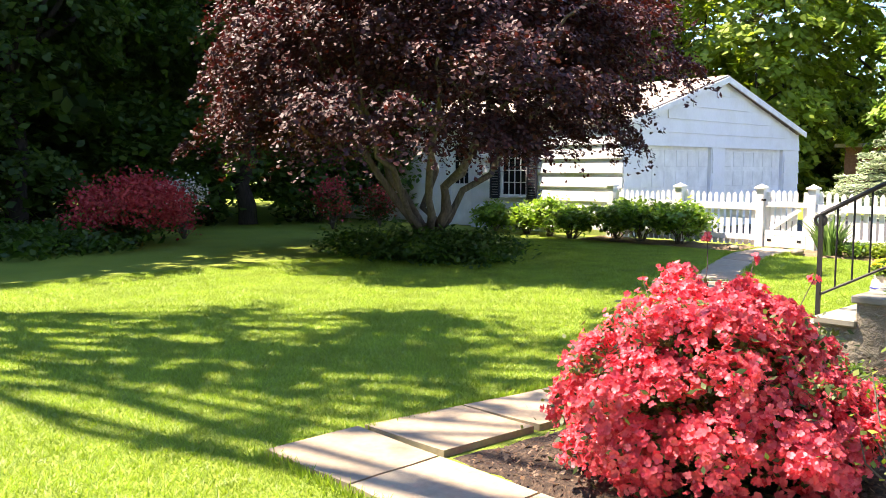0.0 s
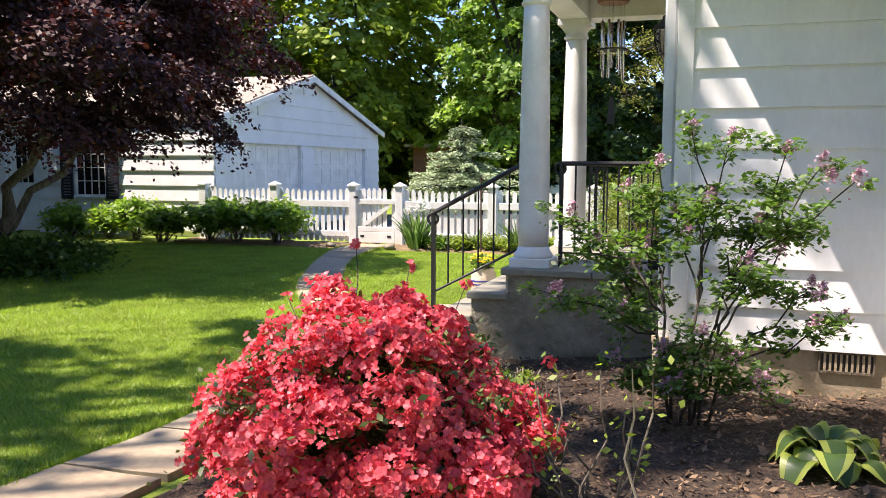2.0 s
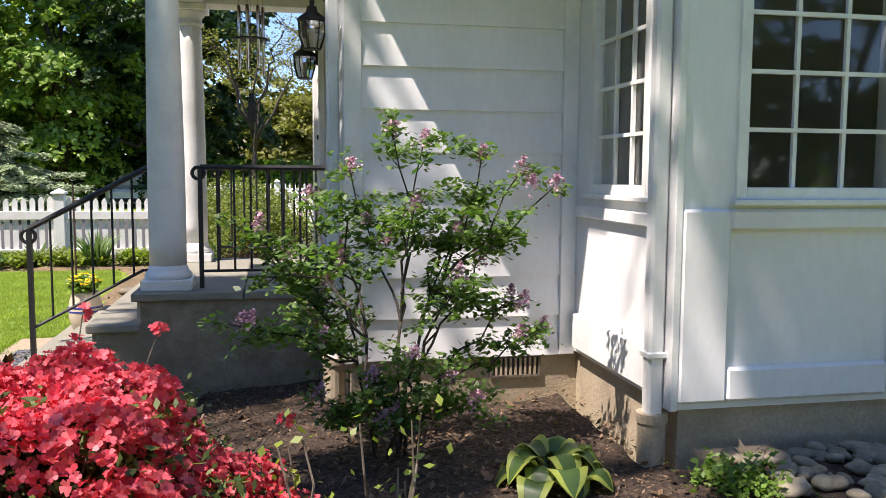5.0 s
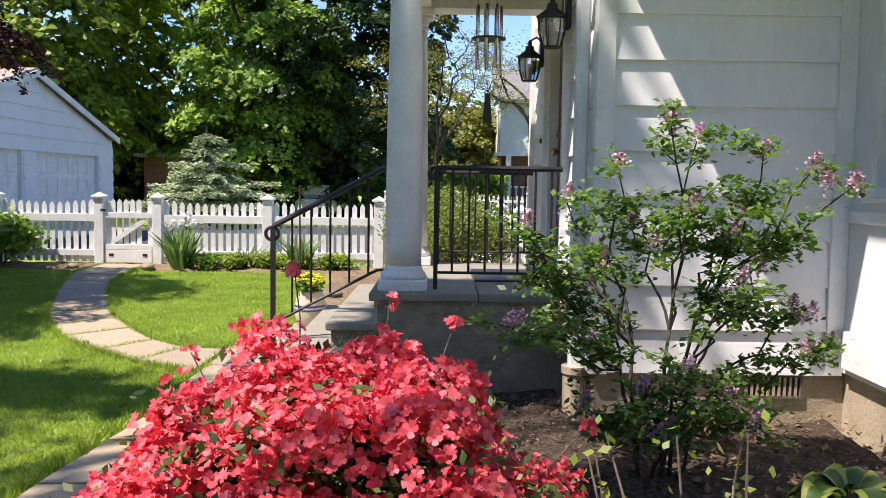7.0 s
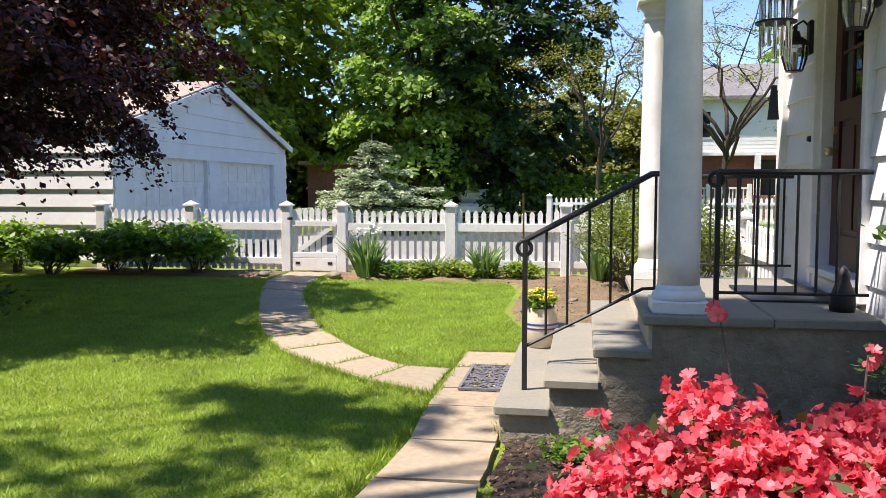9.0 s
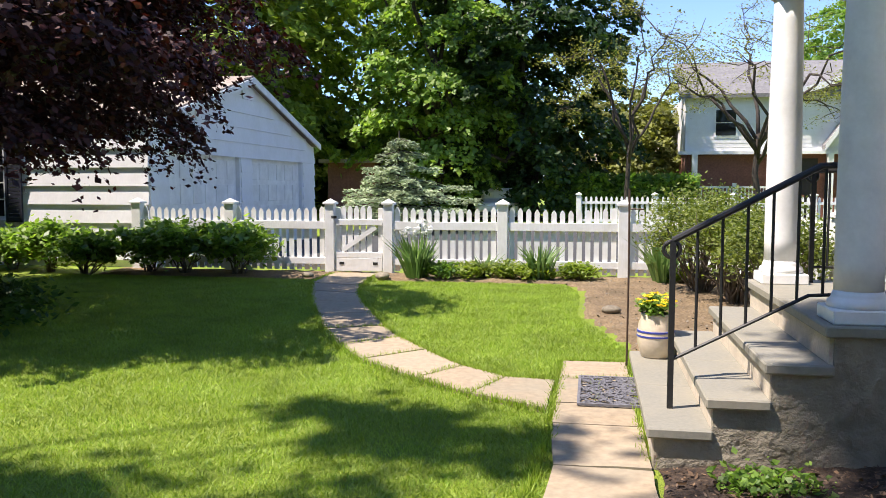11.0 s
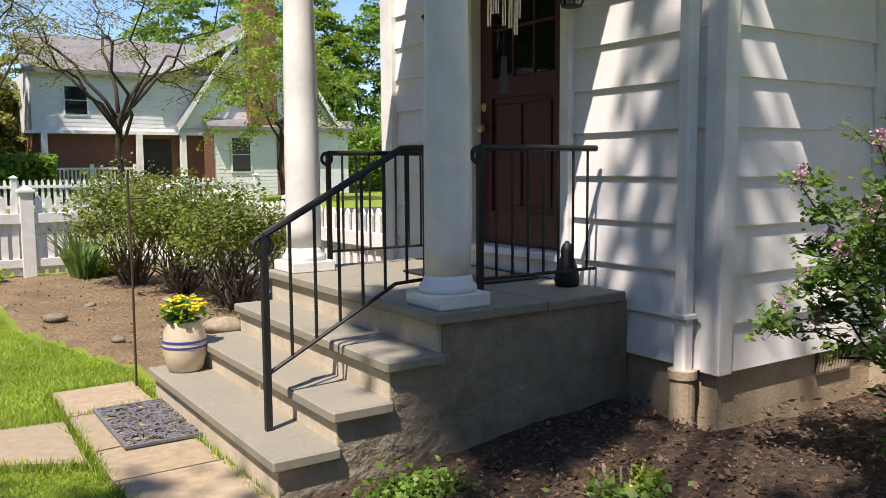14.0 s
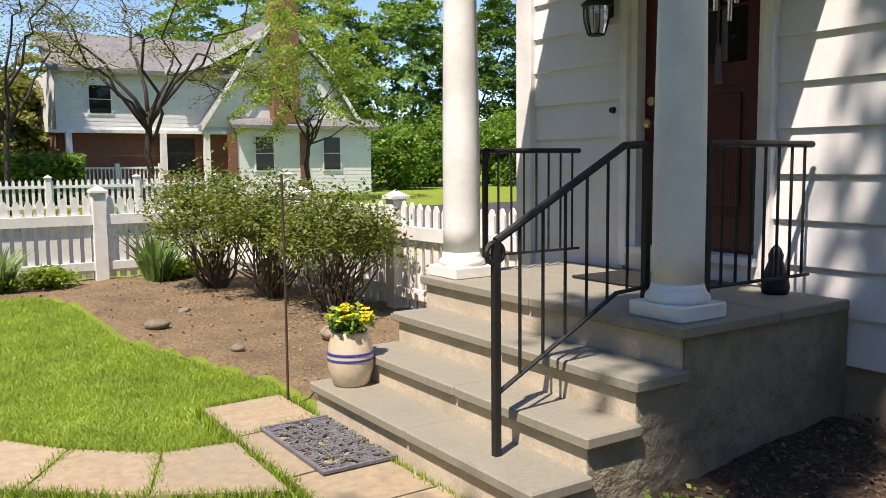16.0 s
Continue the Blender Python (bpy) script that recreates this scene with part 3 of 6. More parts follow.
def column(y, label):
    c = thing("porch_column", label, "column", group="porch columns")
    x = -0.99
    s = 0.142
    part("plinth", boxed(x - s, x + s, y - s, y + s, PZ, PZ + 0.065, bevel=0.006), trim_paint, c)
    bm = bmesh.new()
    lathe(bm, [(0.130, PZ + 0.065), (0.136, PZ + 0.08), (0.131, PZ + 0.098), (0.117, PZ + 0.110), (0.114, PZ + 0.122), (0.106, PZ + 0.145)], x, y, 40)
    part("base", bm, trim_paint, c, smooth=True)
    bm = bmesh.new()
    prof = [(0.1065 - 0.019 * (max(k - 3, 0) / 9) ** 1.5, PZ + 0.14 + (2.50 - PZ - 0.14) * k / 12) for k in range(13)]
    lathe(bm, prof, x, y, 48)
    part("shaft", bm, trim_paint, c, smooth=True)
    bm = bmesh.new()
    lathe(bm, [(0.092, 2.49), (0.104, 2.50), (0.104, 2.515), (0.094, 2.52), (0.094, 2.55), (0.115, 2.575), (0.13, 2.595), (0.13, 2.60)], x, y, 40)
    part("capital", bm, trim_paint, c, smooth=True)
    part("abacus", boxed(x - 0.14, x + 0.14, y - 0.14, y + 0.14, 2.60, 2.65, bevel=0.005), trim_paint, c)


column(0.735, "white round porch column, sunlit from the lawn")
column(2.33, "white round porch column at the far corner")


def porch_roof():
    bm = bmesh.new()
    box(bm, -1.11, -0.87, 0.60, 2.46, 2.65, 2.98, 0.004)
    box(bm, -0.87, -0.002, 0.60, 0.84, 2.65, 2.98, 0.004)
    box(bm, -0.87, -0.002, 2.22, 2.46, 2.65, 2.98, 0.004)
    tagged(finish(bm, "porch_beam", trim_paint), "white boxed beams carried by the porch columns", "beam", kind="structure")
    bm = bmesh.new()
    box(bm, -0.87, -0.002, 0.84, 2.22, 2.94, 2.98)
    tagged(finish(bm, "porch_ceiling", cream), "cream painted boarded porch ceiling", "ceiling", kind="structure")
    bm = bmesh.new()
    prism(bm, [(-1.22, 0.53), (-0.002, 0.53), (-0.002, 2.55), (-1.22, 2.55)], 2.98, 3.12)
    tagged(finish(bm, "porch_roof", trim_paint), "white edged porch roof", "roof", kind="structure")


porch_roof()


def front_door():
    d = thing("door_1", "dark red panelled front door with glass panes, closed", "door", kind="structure")
    y0, y1, z0, z1 = 1.10, 1.93, 0.85, 2.88
    bm = bmesh.new()
    box(bm, 0.07, 0.11, y0, y1, z0, z0 + 0.2)
    box(bm, 0.07, 0.11, y0, y1, 1.75, 1.87)
    box(bm, 0.07, 0.11, y0, y1, z1 - 0.12, z1)
    for a, b in ((y0, y0 + 0.12), (y1 - 0.12, y1)):
        box(bm, 0.07, 0.11, a, b, z0 + 0.2, 1.75)
        box(bm, 0.07, 0.11, a, b, 1.87, z1 - 0.12)
    box(bm, 0.088, 0.105, y0 + 0.12, y1 - 0.12, z0 + 0.2, 1.75)
    part("leaf", bm, red_door, d)
    for a, b in ((y0 + 0.16, 1.50), (1.53, y1 - 0.16)):
        part("panel", boxed(0.076, 0.088, a, b, z0 + 0.24, 1.71, bevel=0.005), red_door, d)
    yy = np.linspace(y0 + 0.12, y1 - 0.12, 4)
    zz = np.linspace(1.87, z1 - 0.12, 4)
    for a, b in zip(yy, yy[1:]):
        for e, f in zip(zz, zz[1:]):
            part("pane", boxed(0.088, 0.093, a + 0.008, b - 0.008, e + 0.008, f - 0.008), glass, d)
    bm = bmesh.new()
    for a in yy[1:-1]:
        box(bm, 0.078, 0.1, a - 0.008, a + 0.008, 1.87, z1 - 0.12)
    for e in zz[1:-1]:
        box(bm, 0.079, 0.099, y0 + 0.12, y1 - 0.12, e - 0.008, e + 0.008)
    part("glazing_bars", bm, red_door, d)
    bm = bmesh.new()
    bmesh.ops.create_uvsphere(bm, u_segments=14, v_segments=10, radius=0.03, matrix=Matrix.Translation((0.03, y1 - 0.06, 1.57)))
    tube(bm, [(0.03, y1 - 0.06, 1.57), (0.075, y1 - 0.06, 1.57)], 0.014)
    part("door_knob", bm, brass, d, smooth=True)
    bm = bmesh.new()
    tube(bm, [(0.05, y1 - 0.06, 1.70), (0.075, y1 - 0.06, 1.70)], 0.026, 16)
    part("deadbolt", bm, brass, d)
    bm = bmesh.new()
    for q in ((0.99, 1.05, 0.72, 2.99), (1.98, 2.04, 0.72, 2.99)):
        box(bm, -0.035, 0.02, q[0], q[1], q[2], q[3], 0.004)
    box(bm, 0.0, 0.13, 1.05, 1.098, 0.80, 2.93)
    box(bm, 0.0, 0.13, 1.932, 1.98, 0.80, 2.93)
    box(bm, 0.0, 0.13, 1.098, 1.932, 2.885, 2.93)
    box(bm, -0.06, 0.13, 1.06, 1.97, 0.80, 0.845, 0.005)
    box(bm, -0.02, 0.0, 1.05, 1.98, 0.705, 0.80)
    part("casing", bm, trim_paint, d)
    bell = thing("doorbell", "round dark doorbell on the white wall", "doorbell")
    bm = bmesh.new()
    tube(bm, [(-0.045, 2.10, 1.66), (-0.02, 2.10, 1.66)], [0.016, 0.022], 14)
    part("button", bm, iron, bell)
    rug = thing("door_rug", "dark flat doormat at the front door", "doormat", at=(0, 0, 0))
    part("mat", boxed(-0.55, -0.09, 1.15, 1.88, PZ + 0.001, PZ + 0.014, bevel=0.003), bin_black, rug)


front_door()


def lantern(y, label, z=2.31):
    l = thing("wall_lantern", label, "lantern", group="porch lanterns")
    x = -0.13
    bm = bmesh.new()
    lathe(bm, [(0.086, z), (0.096, z + 0.015), (0.036, z + 0.06), (0.03, z + 0.09), (0.012, z + 0.1), (0.018, z + 0.12), (0.004, z + 0.14)], x, y, 16)
    part("cap", bm, iron, l, smooth=True)
    bm = bmesh.new()
    lathe(bm, [(0.050, z - 0.16), (0.074, z - 0.08), (0.079, z - 0.004)], x, y, 12)
    g = part("glass", bm, lamp_glass, l)
    g.visible_shadow = False
    bm = bmesh.new()
    for k in range(6):
        a = k * math.pi / 3
        c, s = math.cos(a), math.sin(a)
        tube(bm, [(x + 0.054 * c, y + 0.054 * s, z - 0.16), (x + 0.078 * c, y + 0.078 * s, z - 0.08), (x + 0.083 * c, y + 0.083 * s, z)], 0.004, 5)
    lathe(bm, [(0.054, z - 0.168), (0.054, z - 0.16)], x, y, 12)
    part("cage", bm, iron, l)
    bm = bmesh.new()
    lathe(bm, [(0.012, z - 0.155), (0.012, z - 0.04)], x, y, 8)
    part("candle", bm, crock, l)
    bm = bmesh.new()
    box(bm, -0.05, -0.02, y - 0.04, y + 0.04, z - 0.06, z + 0.16, 0.008)
    tube(bm, [(-0.04, y, z + 0.12), (-0.08, y, z + 0.16), (x, y, z + 0.13)], 0.008, 6)
    part("bracket", bm, iron, l)


lantern(0.86, "black iron carriage lantern near the corner")
lantern(2.14, "black iron carriage lantern beyond the door", 2.27)


def wind_chime():
    c = thing("wind_chime", "metal tube wind chime under a wooden disc", "wind chime")
    x, y = -0.50, 0.95
    bm = bmesh.new()
    lathe(bm, [(0.10, 2.52), (0.11, 2.53), (0.11, 2.545), (0.09, 2.55)], x, y, 24)
    part("disc", bm, wood, c)
    bm = bmesh.new()
    for k in range(3):
        a = k * 2.094
        tube(bm, [(x + 0.09 * math.cos(a), y + 0.09 * math.sin(a), 2.55), (x, y, 2.78)], 0.0025, 4)
    tube(bm, [(x, y, 2.78), (x, y, 2.94)], 0.0025, 4)
    tube(bm, [(x, y, 2.55), (x, y, 1.80)], 0.002, 4)
    part("cord", bm, iron, c)
    for k in range(7):
        a = k * 0.8976
        px, py = x + 0.075 * math.cos(a), y + 0.075 * math.sin(a)
        bm = bmesh.new()
        tube(bm, [(px, py, 2.40), (px, py, 1.99 + 0.035 * ((k * 3) % 7) / 2)], 0.0105, 10)
        tube(bm, [(px, py, 2.40), (px, py, 2.525)], 0.0015, 4)
        part("tube", bm, steel, c, smooth=True)
    bm = bmesh.new()
    lathe(bm, [(0.105, 2.20), (0.105, 2.21)], x, y, 20)
    part("striker", bm, iron, c)
    bm = bmesh.new()
    prism(bm, [(x - 0.014, y - 0.003), (x + 0.014, y - 0.003), (x + 0.014, y + 0.003), (x - 0.014, y + 0.003)], 1.70, 1.88)
    for v in bm.verts:
        if v.co.z < 1.8:
            v.co.x = x + (v.co.x - x) * 2.1
    part("sail", bm, iron, c)


wind_chime()


def bar(bm, a, b, r=0.0075):
    return tube(bm, [a, b], r, 6)


def loop(bm, cx, cy, cz, r, dx, dy, turns=1.15):
    pts = []
    for k in range(17):
        a = math.pi / 2 + turns * 2 * math.pi * k / 16
        pts.append((cx + dx * r * math.cos(a), cy + dy * r * math.cos(a), cz + r * math.sin(a)))
    return tube(bm, pts, 0.011, 6)


def stair_rail():
    s = thing("stair_railing", "black wrought iron handrail down the steps", "railing", group="porch railings")
    y = 0.92
    lo, hi = Vector((-1.80, y, 1.05)), Vector((-1.12, y, 1.415))
    end = Vector((-0.98, y, 1.42))
    bm = bmesh.new()
    tube(bm, [lo, hi, end], 0.017, 8)
    loop(bm, lo.x - 0.005, y, lo.z - 0.045, 0.04, 1, 0)
    part("handrail", bm, iron, s)
    bm = bmesh.new()
    box(bm, lo.x - 0.014, lo.x + 0.014, y - 0.014, y + 0.014, 0.205, 1.05)
    part("post", bm, iron, s)
    bm = bmesh.new()
    box(bm, -1.0, -0.972, y - 0.014, y + 0.014, PZ, 1.42)
    part("post", bm, iron, s)
    foot0, foot1 = Vector((lo.x, y, 0.45)), Vector((-1.16, y, 0.79))
    bm = bmesh.new()
    tube(bm, [foot0, foot1, (-0.985, y, 0.80)], 0.010, 6)
    part("bottom_rail", bm, iron, s)
    n = 7
    for i in range(1, n):
        x = lo.x + (-0.98 - lo.x) * i / n
        def zline(p, q):
            f = min(max((x - p.x) / (q.x - p.x), 0), 1)
            return p.z + (q.z - p.z) * f
        bm = bmesh.new()
        bar(bm, (x, y, zline(foot0, foot1)), (x, y, zline(lo, hi)))
        part("baluster", bm, iron, s)


stair_rail()


def porch_rail(y, label):
    s = thing("porch_railing", label, "railing", group="porch railings")
    x0, x1 = -0.80, -0.06
    bm = bmesh.new()
    tube(bm, [(x0, y, 1.42), (x1, y, 1.42)], 0.016, 8)
    loop(bm, x0 - 0.01, y, 1.385, 0.035, 1, 0)
    part("handrail", bm, iron, s)
    part("post", boxed(x0 - 0.013, x0 + 0.013, y - 0.013, y + 0.013, PZ, 1.42), iron, s)
    bm = bmesh.new()
    bar(bm, (x0, y, 0.80), (x1, y, 0.80), 0.009)
    part("bottom_rail", bm, iron, s)
    for i in range(1, 8):
        x = x0 + (x1 - x0) * i / 7.6
        bm = bmesh.new()
        bar(bm, (x, y, 0.80), (x, y, 1.41))
        part("baluster", bm, iron, s)


porch_rail(0.745, "black wrought iron railing beside the near column")
porch_rail(2.36, "black wrought iron railing on the far porch edge")


def porch_corner_item():
    # small black shape by the wall, built as a turned doorstop cone
    b = thing("iron_doorstop", "small dark iron cat-shaped doorstop by the wall", "doorstop")
    bm = bmesh.new()
    lathe(bm, [(0.06, PZ), (0.068, PZ + 0.03), (0.062, PZ + 0.08), (0.045, PZ + 0.13), (0.034, PZ + 0.16), (0.036, PZ + 0.19), (0.024, PZ + 0.22), (0.006, PZ + 0.24)], -0.15, 0.86, 12)
    part("body", bm, iron, b, smooth=True)


porch_corner_item()


# ---------- fence ----------
def picket_mesh(h, w=0.074, t=0.02):
    bm = bmesh.new()
    pts = [(-w / 2, 0), (w / 2, 0), (w / 2, h - 0.05), (w * 0.18, h - 0.008), (0, h), (-w * 0.18, h - 0.008), (-w / 2, h - 0.05)]
    a = [bm.verts.new((x, -t / 2, z)) for x, z in pts]
    b = [bm.verts.new((x, t / 2, z)) for x, z in pts]
    bm.faces.new(a)
    bm.faces.new(b[::-1])
    for i in range(len(pts)):
        bm.faces.new((a[i], b[i], b[(i + 1) % len(pts)], a[(i + 1) % len(pts)]))
    bmesh.ops.recalc_face_normals(bm, faces=bm.faces)
    me = bpy.data.meshes.new("picket")
    bm.to_mesh(me)
    bm.free()
    me.materials.append(fence_paint)
    return me


pickets = {}


def picket(parent, x, y, z, h, turn=0.0):
    key = round(h, 2)
    if key not in pickets:
        pickets[key] = picket_mesh(key)
    ob = new("picket", pickets[key])
    ob.parent = parent
    ob.matrix_local = pose(x, y, z, 0, 0, turn)
    return ob


def fence_post(x, y, h, w, parent):
    bm = bmesh.new()
    box(bm, x - w / 2, x + w / 2, y - w / 2, y + w / 2, 0.0, h - 0.09, 0.005)
    p = part("post", bm, fence_paint, parent)
    bm = bmesh.new()
    box(bm, x - w / 2 - 0.025, x + w / 2 + 0.025, y - w / 2 - 0.025, y + w / 2 + 0.025, h - 0.09, h - 0.055, 0.005)
    e = w / 2 + 0.012
    base = [bm.verts.new((x + sx * e, y + sy * e, h - 0.055)) for sx, sy in ((-1, -1), (1, -1), (1, 1), (-1, 1))]
    tip = bm.verts.new((x, y, h))
    for i in range(4):
        bm.faces.new((base[i], base[(i + 1) % 4], tip))
    part("post_cap", bm, fence_paint, p)
    return p


FY = 8.72
fence = thing("picket_fence", "white wooden picket fence with square capped posts", "fence")
post_xs = [-9.22, -7.67, -6.07, -5.17, -3.47, -1.75, -0.10]
for px in post_xs:
    fence_post(px, FY, 1.14, 0.15 if px not in (-6.07, -5.17) else 0.14, fence)


def fence_panel(parent, a, b, n, scoop=0.05, h=1.03):
    """Pickets between two points, with two rails and a low board; the tops dip in the middle."""
    a, b = Vector((a[0], a[1], 0)), Vector((b[0], b[1], 0))
    d = (b - a)
    L = d.length
    turn = math.degrees(math.atan2(d.y, d.x))
    for z0, z1, th in ((0.15, 0.25, 0.03), (0.68, 0.80, 0.03)):
        bm = box(bmesh.new(), 0.07, L - 0.07, -0.05, -0.015, z0, z1, 0.004)
        o = part("rail", bm, fence_paint, parent)
        o.matrix_local = pose(a.x, a.y, 0, 0, 0, turn)
    for i in range(n):
        f = (i + 0.5) / n
        p = a + d * (0.075 / L + f * (1 - 0.15 / L))
        hh = h - scoop * math.sin(math.pi * f)
        picket(parent, p.x, p.y, 0.06, round(hh - 0.06, 2), turn)


for a, b in zip(post_xs, post_xs[1:]):
    if a != -6.07:
        fence_panel(fence, (a, FY), (b, FY), max(6, round((b - a - 0.15) / 0.118)))
for (ax, ay), (bx, by) in (((-0.10, FY), (0.0, 6.85)), ((0.0, 6.85), (0.1, 4.98)), ((0.1, 4.98), (0.2, 3.1))):
    fence_panel(fence, (ax, ay), (bx, by), 14)
    fence_post(bx, by, 1.12, 0.14, fence)


def gate():
    g = thing("garden_gate", "white picket gate with a diagonal brace, closed", "gate")
    x0, x1 = -5.98, -5.26
    for z0, z1 in ((0.05, 0.25), (0.25, 0.34), (0.74, 0.83)):
        part("rail", boxed(x0, x1, FY - 0.05, FY - 0.012, z0 + 0.002, z1 - 0.002, bevel=0.004), fence_paint, g)
    for a in (x0, x1 - 0.07):
        part("stile", boxed(a, a + 0.07, FY - 0.012, FY + 0.02, 0.06, 1.0, bevel=0.004), fence_paint, g)
    for i in range(5):
        picket(g, x0 + 0.115 + i * 0.1, FY, 0.1, 0.93)
    bm = bmesh.new()
    box(bm, -0.31, 0.31, -0.02, 0.0, -0.035, 0.035)
    o = part("brace", bm, fence_paint, g)
    o.matrix_local = Matrix.Translation(((x0 + x1) / 2, FY - 0.022, 0.54)) @ Euler((0, -math.atan2(0.36, 0.52), 0)).to_matrix().to_4x4()
    part("latch", boxed(x0 - 0.06, x0 + 0.02, FY - 0.07, FY - 0.05, 0.84, 0.88), iron, g, "black iron gate latch")
    for xx in (x0 + 0.06, x1 - 0.14):
        part("hinge", boxed(xx, xx + 0.07, FY - 0.056, FY - 0.05, 0.15, 0.19), iron, g)


gate()

far_fence = thing("far_picket_fence", "white picket fence beyond the lane", "fence")
fx0, fx1, fy = -2.6, 6.6, 23.0
bm = bmesh.new()
box(bm, fx0, fx1, fy - 0.04, fy - 0.012, 0.25, 0.33)
box(bm, fx0, fx1, fy - 0.04, fy - 0.012, 0.80, 0.88)
part("rail", bm, fence_paint, far_fence)
for i in range(int((fx1 - fx0) / 0.155)):
    picket(far_fence, fx0 + 0.07 + i * 0.155, fy, 0.05, 0.98)
for i in range(5):
    fence_post(fx0 + i * (fx1 - fx0) / 4, fy, 1.16, 0.15, far_fence)


# ---------- garage ----------
def garage():
    X0, X1, Y0, Y1, EZ, RZ = -20.0, -9.23, 9.1, 17.2, 2.33, 3.48
    YM = 13.05
    g = thing("garage", "white shingled garage with a gable roof and two doors", "garage")
    bm = bmesh.new()
    box(bm, X0, -14.35, Y0, Y0 + 0.15, 0, EZ)
    box(bm, -13.62, -12.57, Y0, Y0 + 0.15, 0, EZ)
    box(bm, -14.35, -13.62, Y0, Y0 + 0.15, 2.02, EZ)
    box(bm, -12.57, -11.84, Y0, Y0 + 0.15, 0, 0.80)
    box(bm, -12.57, -11.84, Y0, Y0 + 0.15, 1.95, EZ)
    box(bm, -11.84, X1, Y0, Y0 + 0.15, 0, EZ)
    box(bm, X0, X0 + 0.15, Y0 + 0.15, Y1, 0, EZ)
    box(bm, X0 + 0.15, X1, Y1 - 0.15, Y1, 0, EZ)
    part("side_wall", bm, paint, g)
    # thick courses on the side
    zs = [0.12 + 0.30 * i for i in range(8)]
    for za, zb in zip(zs, zs[1:]):
        spans = [(X0, -14.45), (-13.55, -12.62), (-11.80, X1)] if zb > 0.85 else [(X0, -14.45), (-13.55, X1)]
        for a, b in spans:
            c = bmesh.new()
            e0 = [c.verts.new((a, Y0 + d, z)) for d, z in ((0, za), (-0.045, za), (-0.01, zb), (0, zb))]
            e1 = [c.verts.new((b, Y0 + d, z)) for d, z in ((0, za), (-0.045, za), (-0.01, zb), (0, zb))]
            for i in range(4):
                c.faces.new((e0[i], e0[(i + 1) % 4], e1[(i + 1) % 4], e1[i]))
            c.faces.new(e0[::-1])
            c.faces.new(e1)
            bmesh.ops.recalc_face_normals(c, faces=c.faces)
            part("shingle_course", c, paint, g)
    # gable with two door openings
    bm = bmesh.new()
    for a, b in ((Y0 + 0.15, 9.74), (12.62, 13.26), (16.3, Y1 - 0.15)):
        box(bm, X1 - 0.15, X1, a, b, 0, 1.92)
    prof = [(Y0 + 0.15, 1.92), (Y1 - 0.15, 1.92), (Y1 - 0.15, EZ), (YM, RZ), (Y0 + 0.15, EZ)]
    a = [bm.verts.new((X1, y, z)) for y, z in prof]
    b = [bm.verts.new((X1 - 0.15, y, z)) for y, z in prof]
    bm.faces.new(a)
    bm.faces.new(b[::-1])
    for i in range(5):
        bm.faces.new((a[i], b[i], b[(i + 1) % 5], a[(i + 1) % 5]))
    bmesh.ops.recalc_face_normals(bm, faces=bm.faces)
    part("gable_wall", bm, paint, g)
    z = 0.1
    while z < 3.3:
        top = min(z + 0.30, 3.5)
        def yspan(zz):
            if zz <= EZ:
                return Y0, Y1
            f = (zz - EZ) / (RZ - EZ)
            return Y0 + (YM - Y0) * f, Y1 - (Y1 - YM) * f
        ya, yb = yspan(top)
        segs = [(ya, yb)] if z > 1.9 else [(Y0, 9.70), (12.66, 13.22), (16.34, Y1)]
        for s0, s1 in segs:
            c = bmesh.new()
            e0 = [c.verts.new((X1 + d, s0, zz)) for d, zz in ((0, z), (0.035, z), (0.008, top), (0, top))]
            e1 = [c.verts.new((X1 + d, s1, zz)) for d, zz in ((0, z), (0.035, z), (0.008, top), (0, top))]
            for i in range(4):
                c.faces.new((e0[i], e0[(i + 1) % 4], e1[(i + 1) % 4], e1[i]))
            c.faces.new(e0[::-1])
            c.faces.new(e1)
            bmesh.ops.recalc_face_normals(c, faces=c.faces)
            part("shingle_course", c, paint, g)
        z = top
    for y0, y1 in ((9.74, 12.62), (13.26, 16.3)):
        d = part("garage_door", boxed(X1 - 0.13, X1 - 0.09, y0, y1, 0.02, 1.92), trim_paint, g, "white panelled overhead door")
        for r in range(4):
            for cidx in range(6):
                w = (y1 - y0) / 6
                part("door_panel", boxed(X1 - 0.09, X1 - 0.078, y0 + cidx * w + 0.06, y0 + (cidx + 1) * w - 0.06, 0.08 + r * 0.46, 0.44 + r * 0.46, bevel=0.006), trim_paint, d)
    # roof
    for ys, ye in ((Y0 - 0.09, YM), (Y1 + 0.09, YM)):
        slope = (RZ - EZ) / abs(YM - (Y0 if ys < YM else Y1))
        zs_ = EZ - 0.09 * slope + 0.02
        c = bmesh.new()
        q = [(ys, zs_), (ye, RZ + 0.02), (ye, RZ + 0.11), (ys, zs_ + 0.09)]
        a = [c.verts.new((X0 - 0.2, y, z)) for y, z in q]
        b = [c.verts.new((X1 + 0.14, y, z)) for y, z in q]
        for i in range(4):
            c.faces.new((a[i], a[(i + 1) % 4], b[(i + 1) % 4], b[i]))
        c.faces.new(a)
        c.faces.new(b[::-1])
        bmesh.ops.recalc_face_normals(c, faces=c.faces)
        part("roof", c, tan_shingle, g)
        c = bmesh.new()
        q = [(ys, zs_ - 0.07), (ye, RZ - 0.07), (ye, RZ + 0.07), (ys, zs_ + 0.06)]
        a = [c.verts.new((X1 + 0.142, y, z)) for y, z in q]
        b = [c.verts.new((X1 + 0.175, y, z)) for y, z in q]
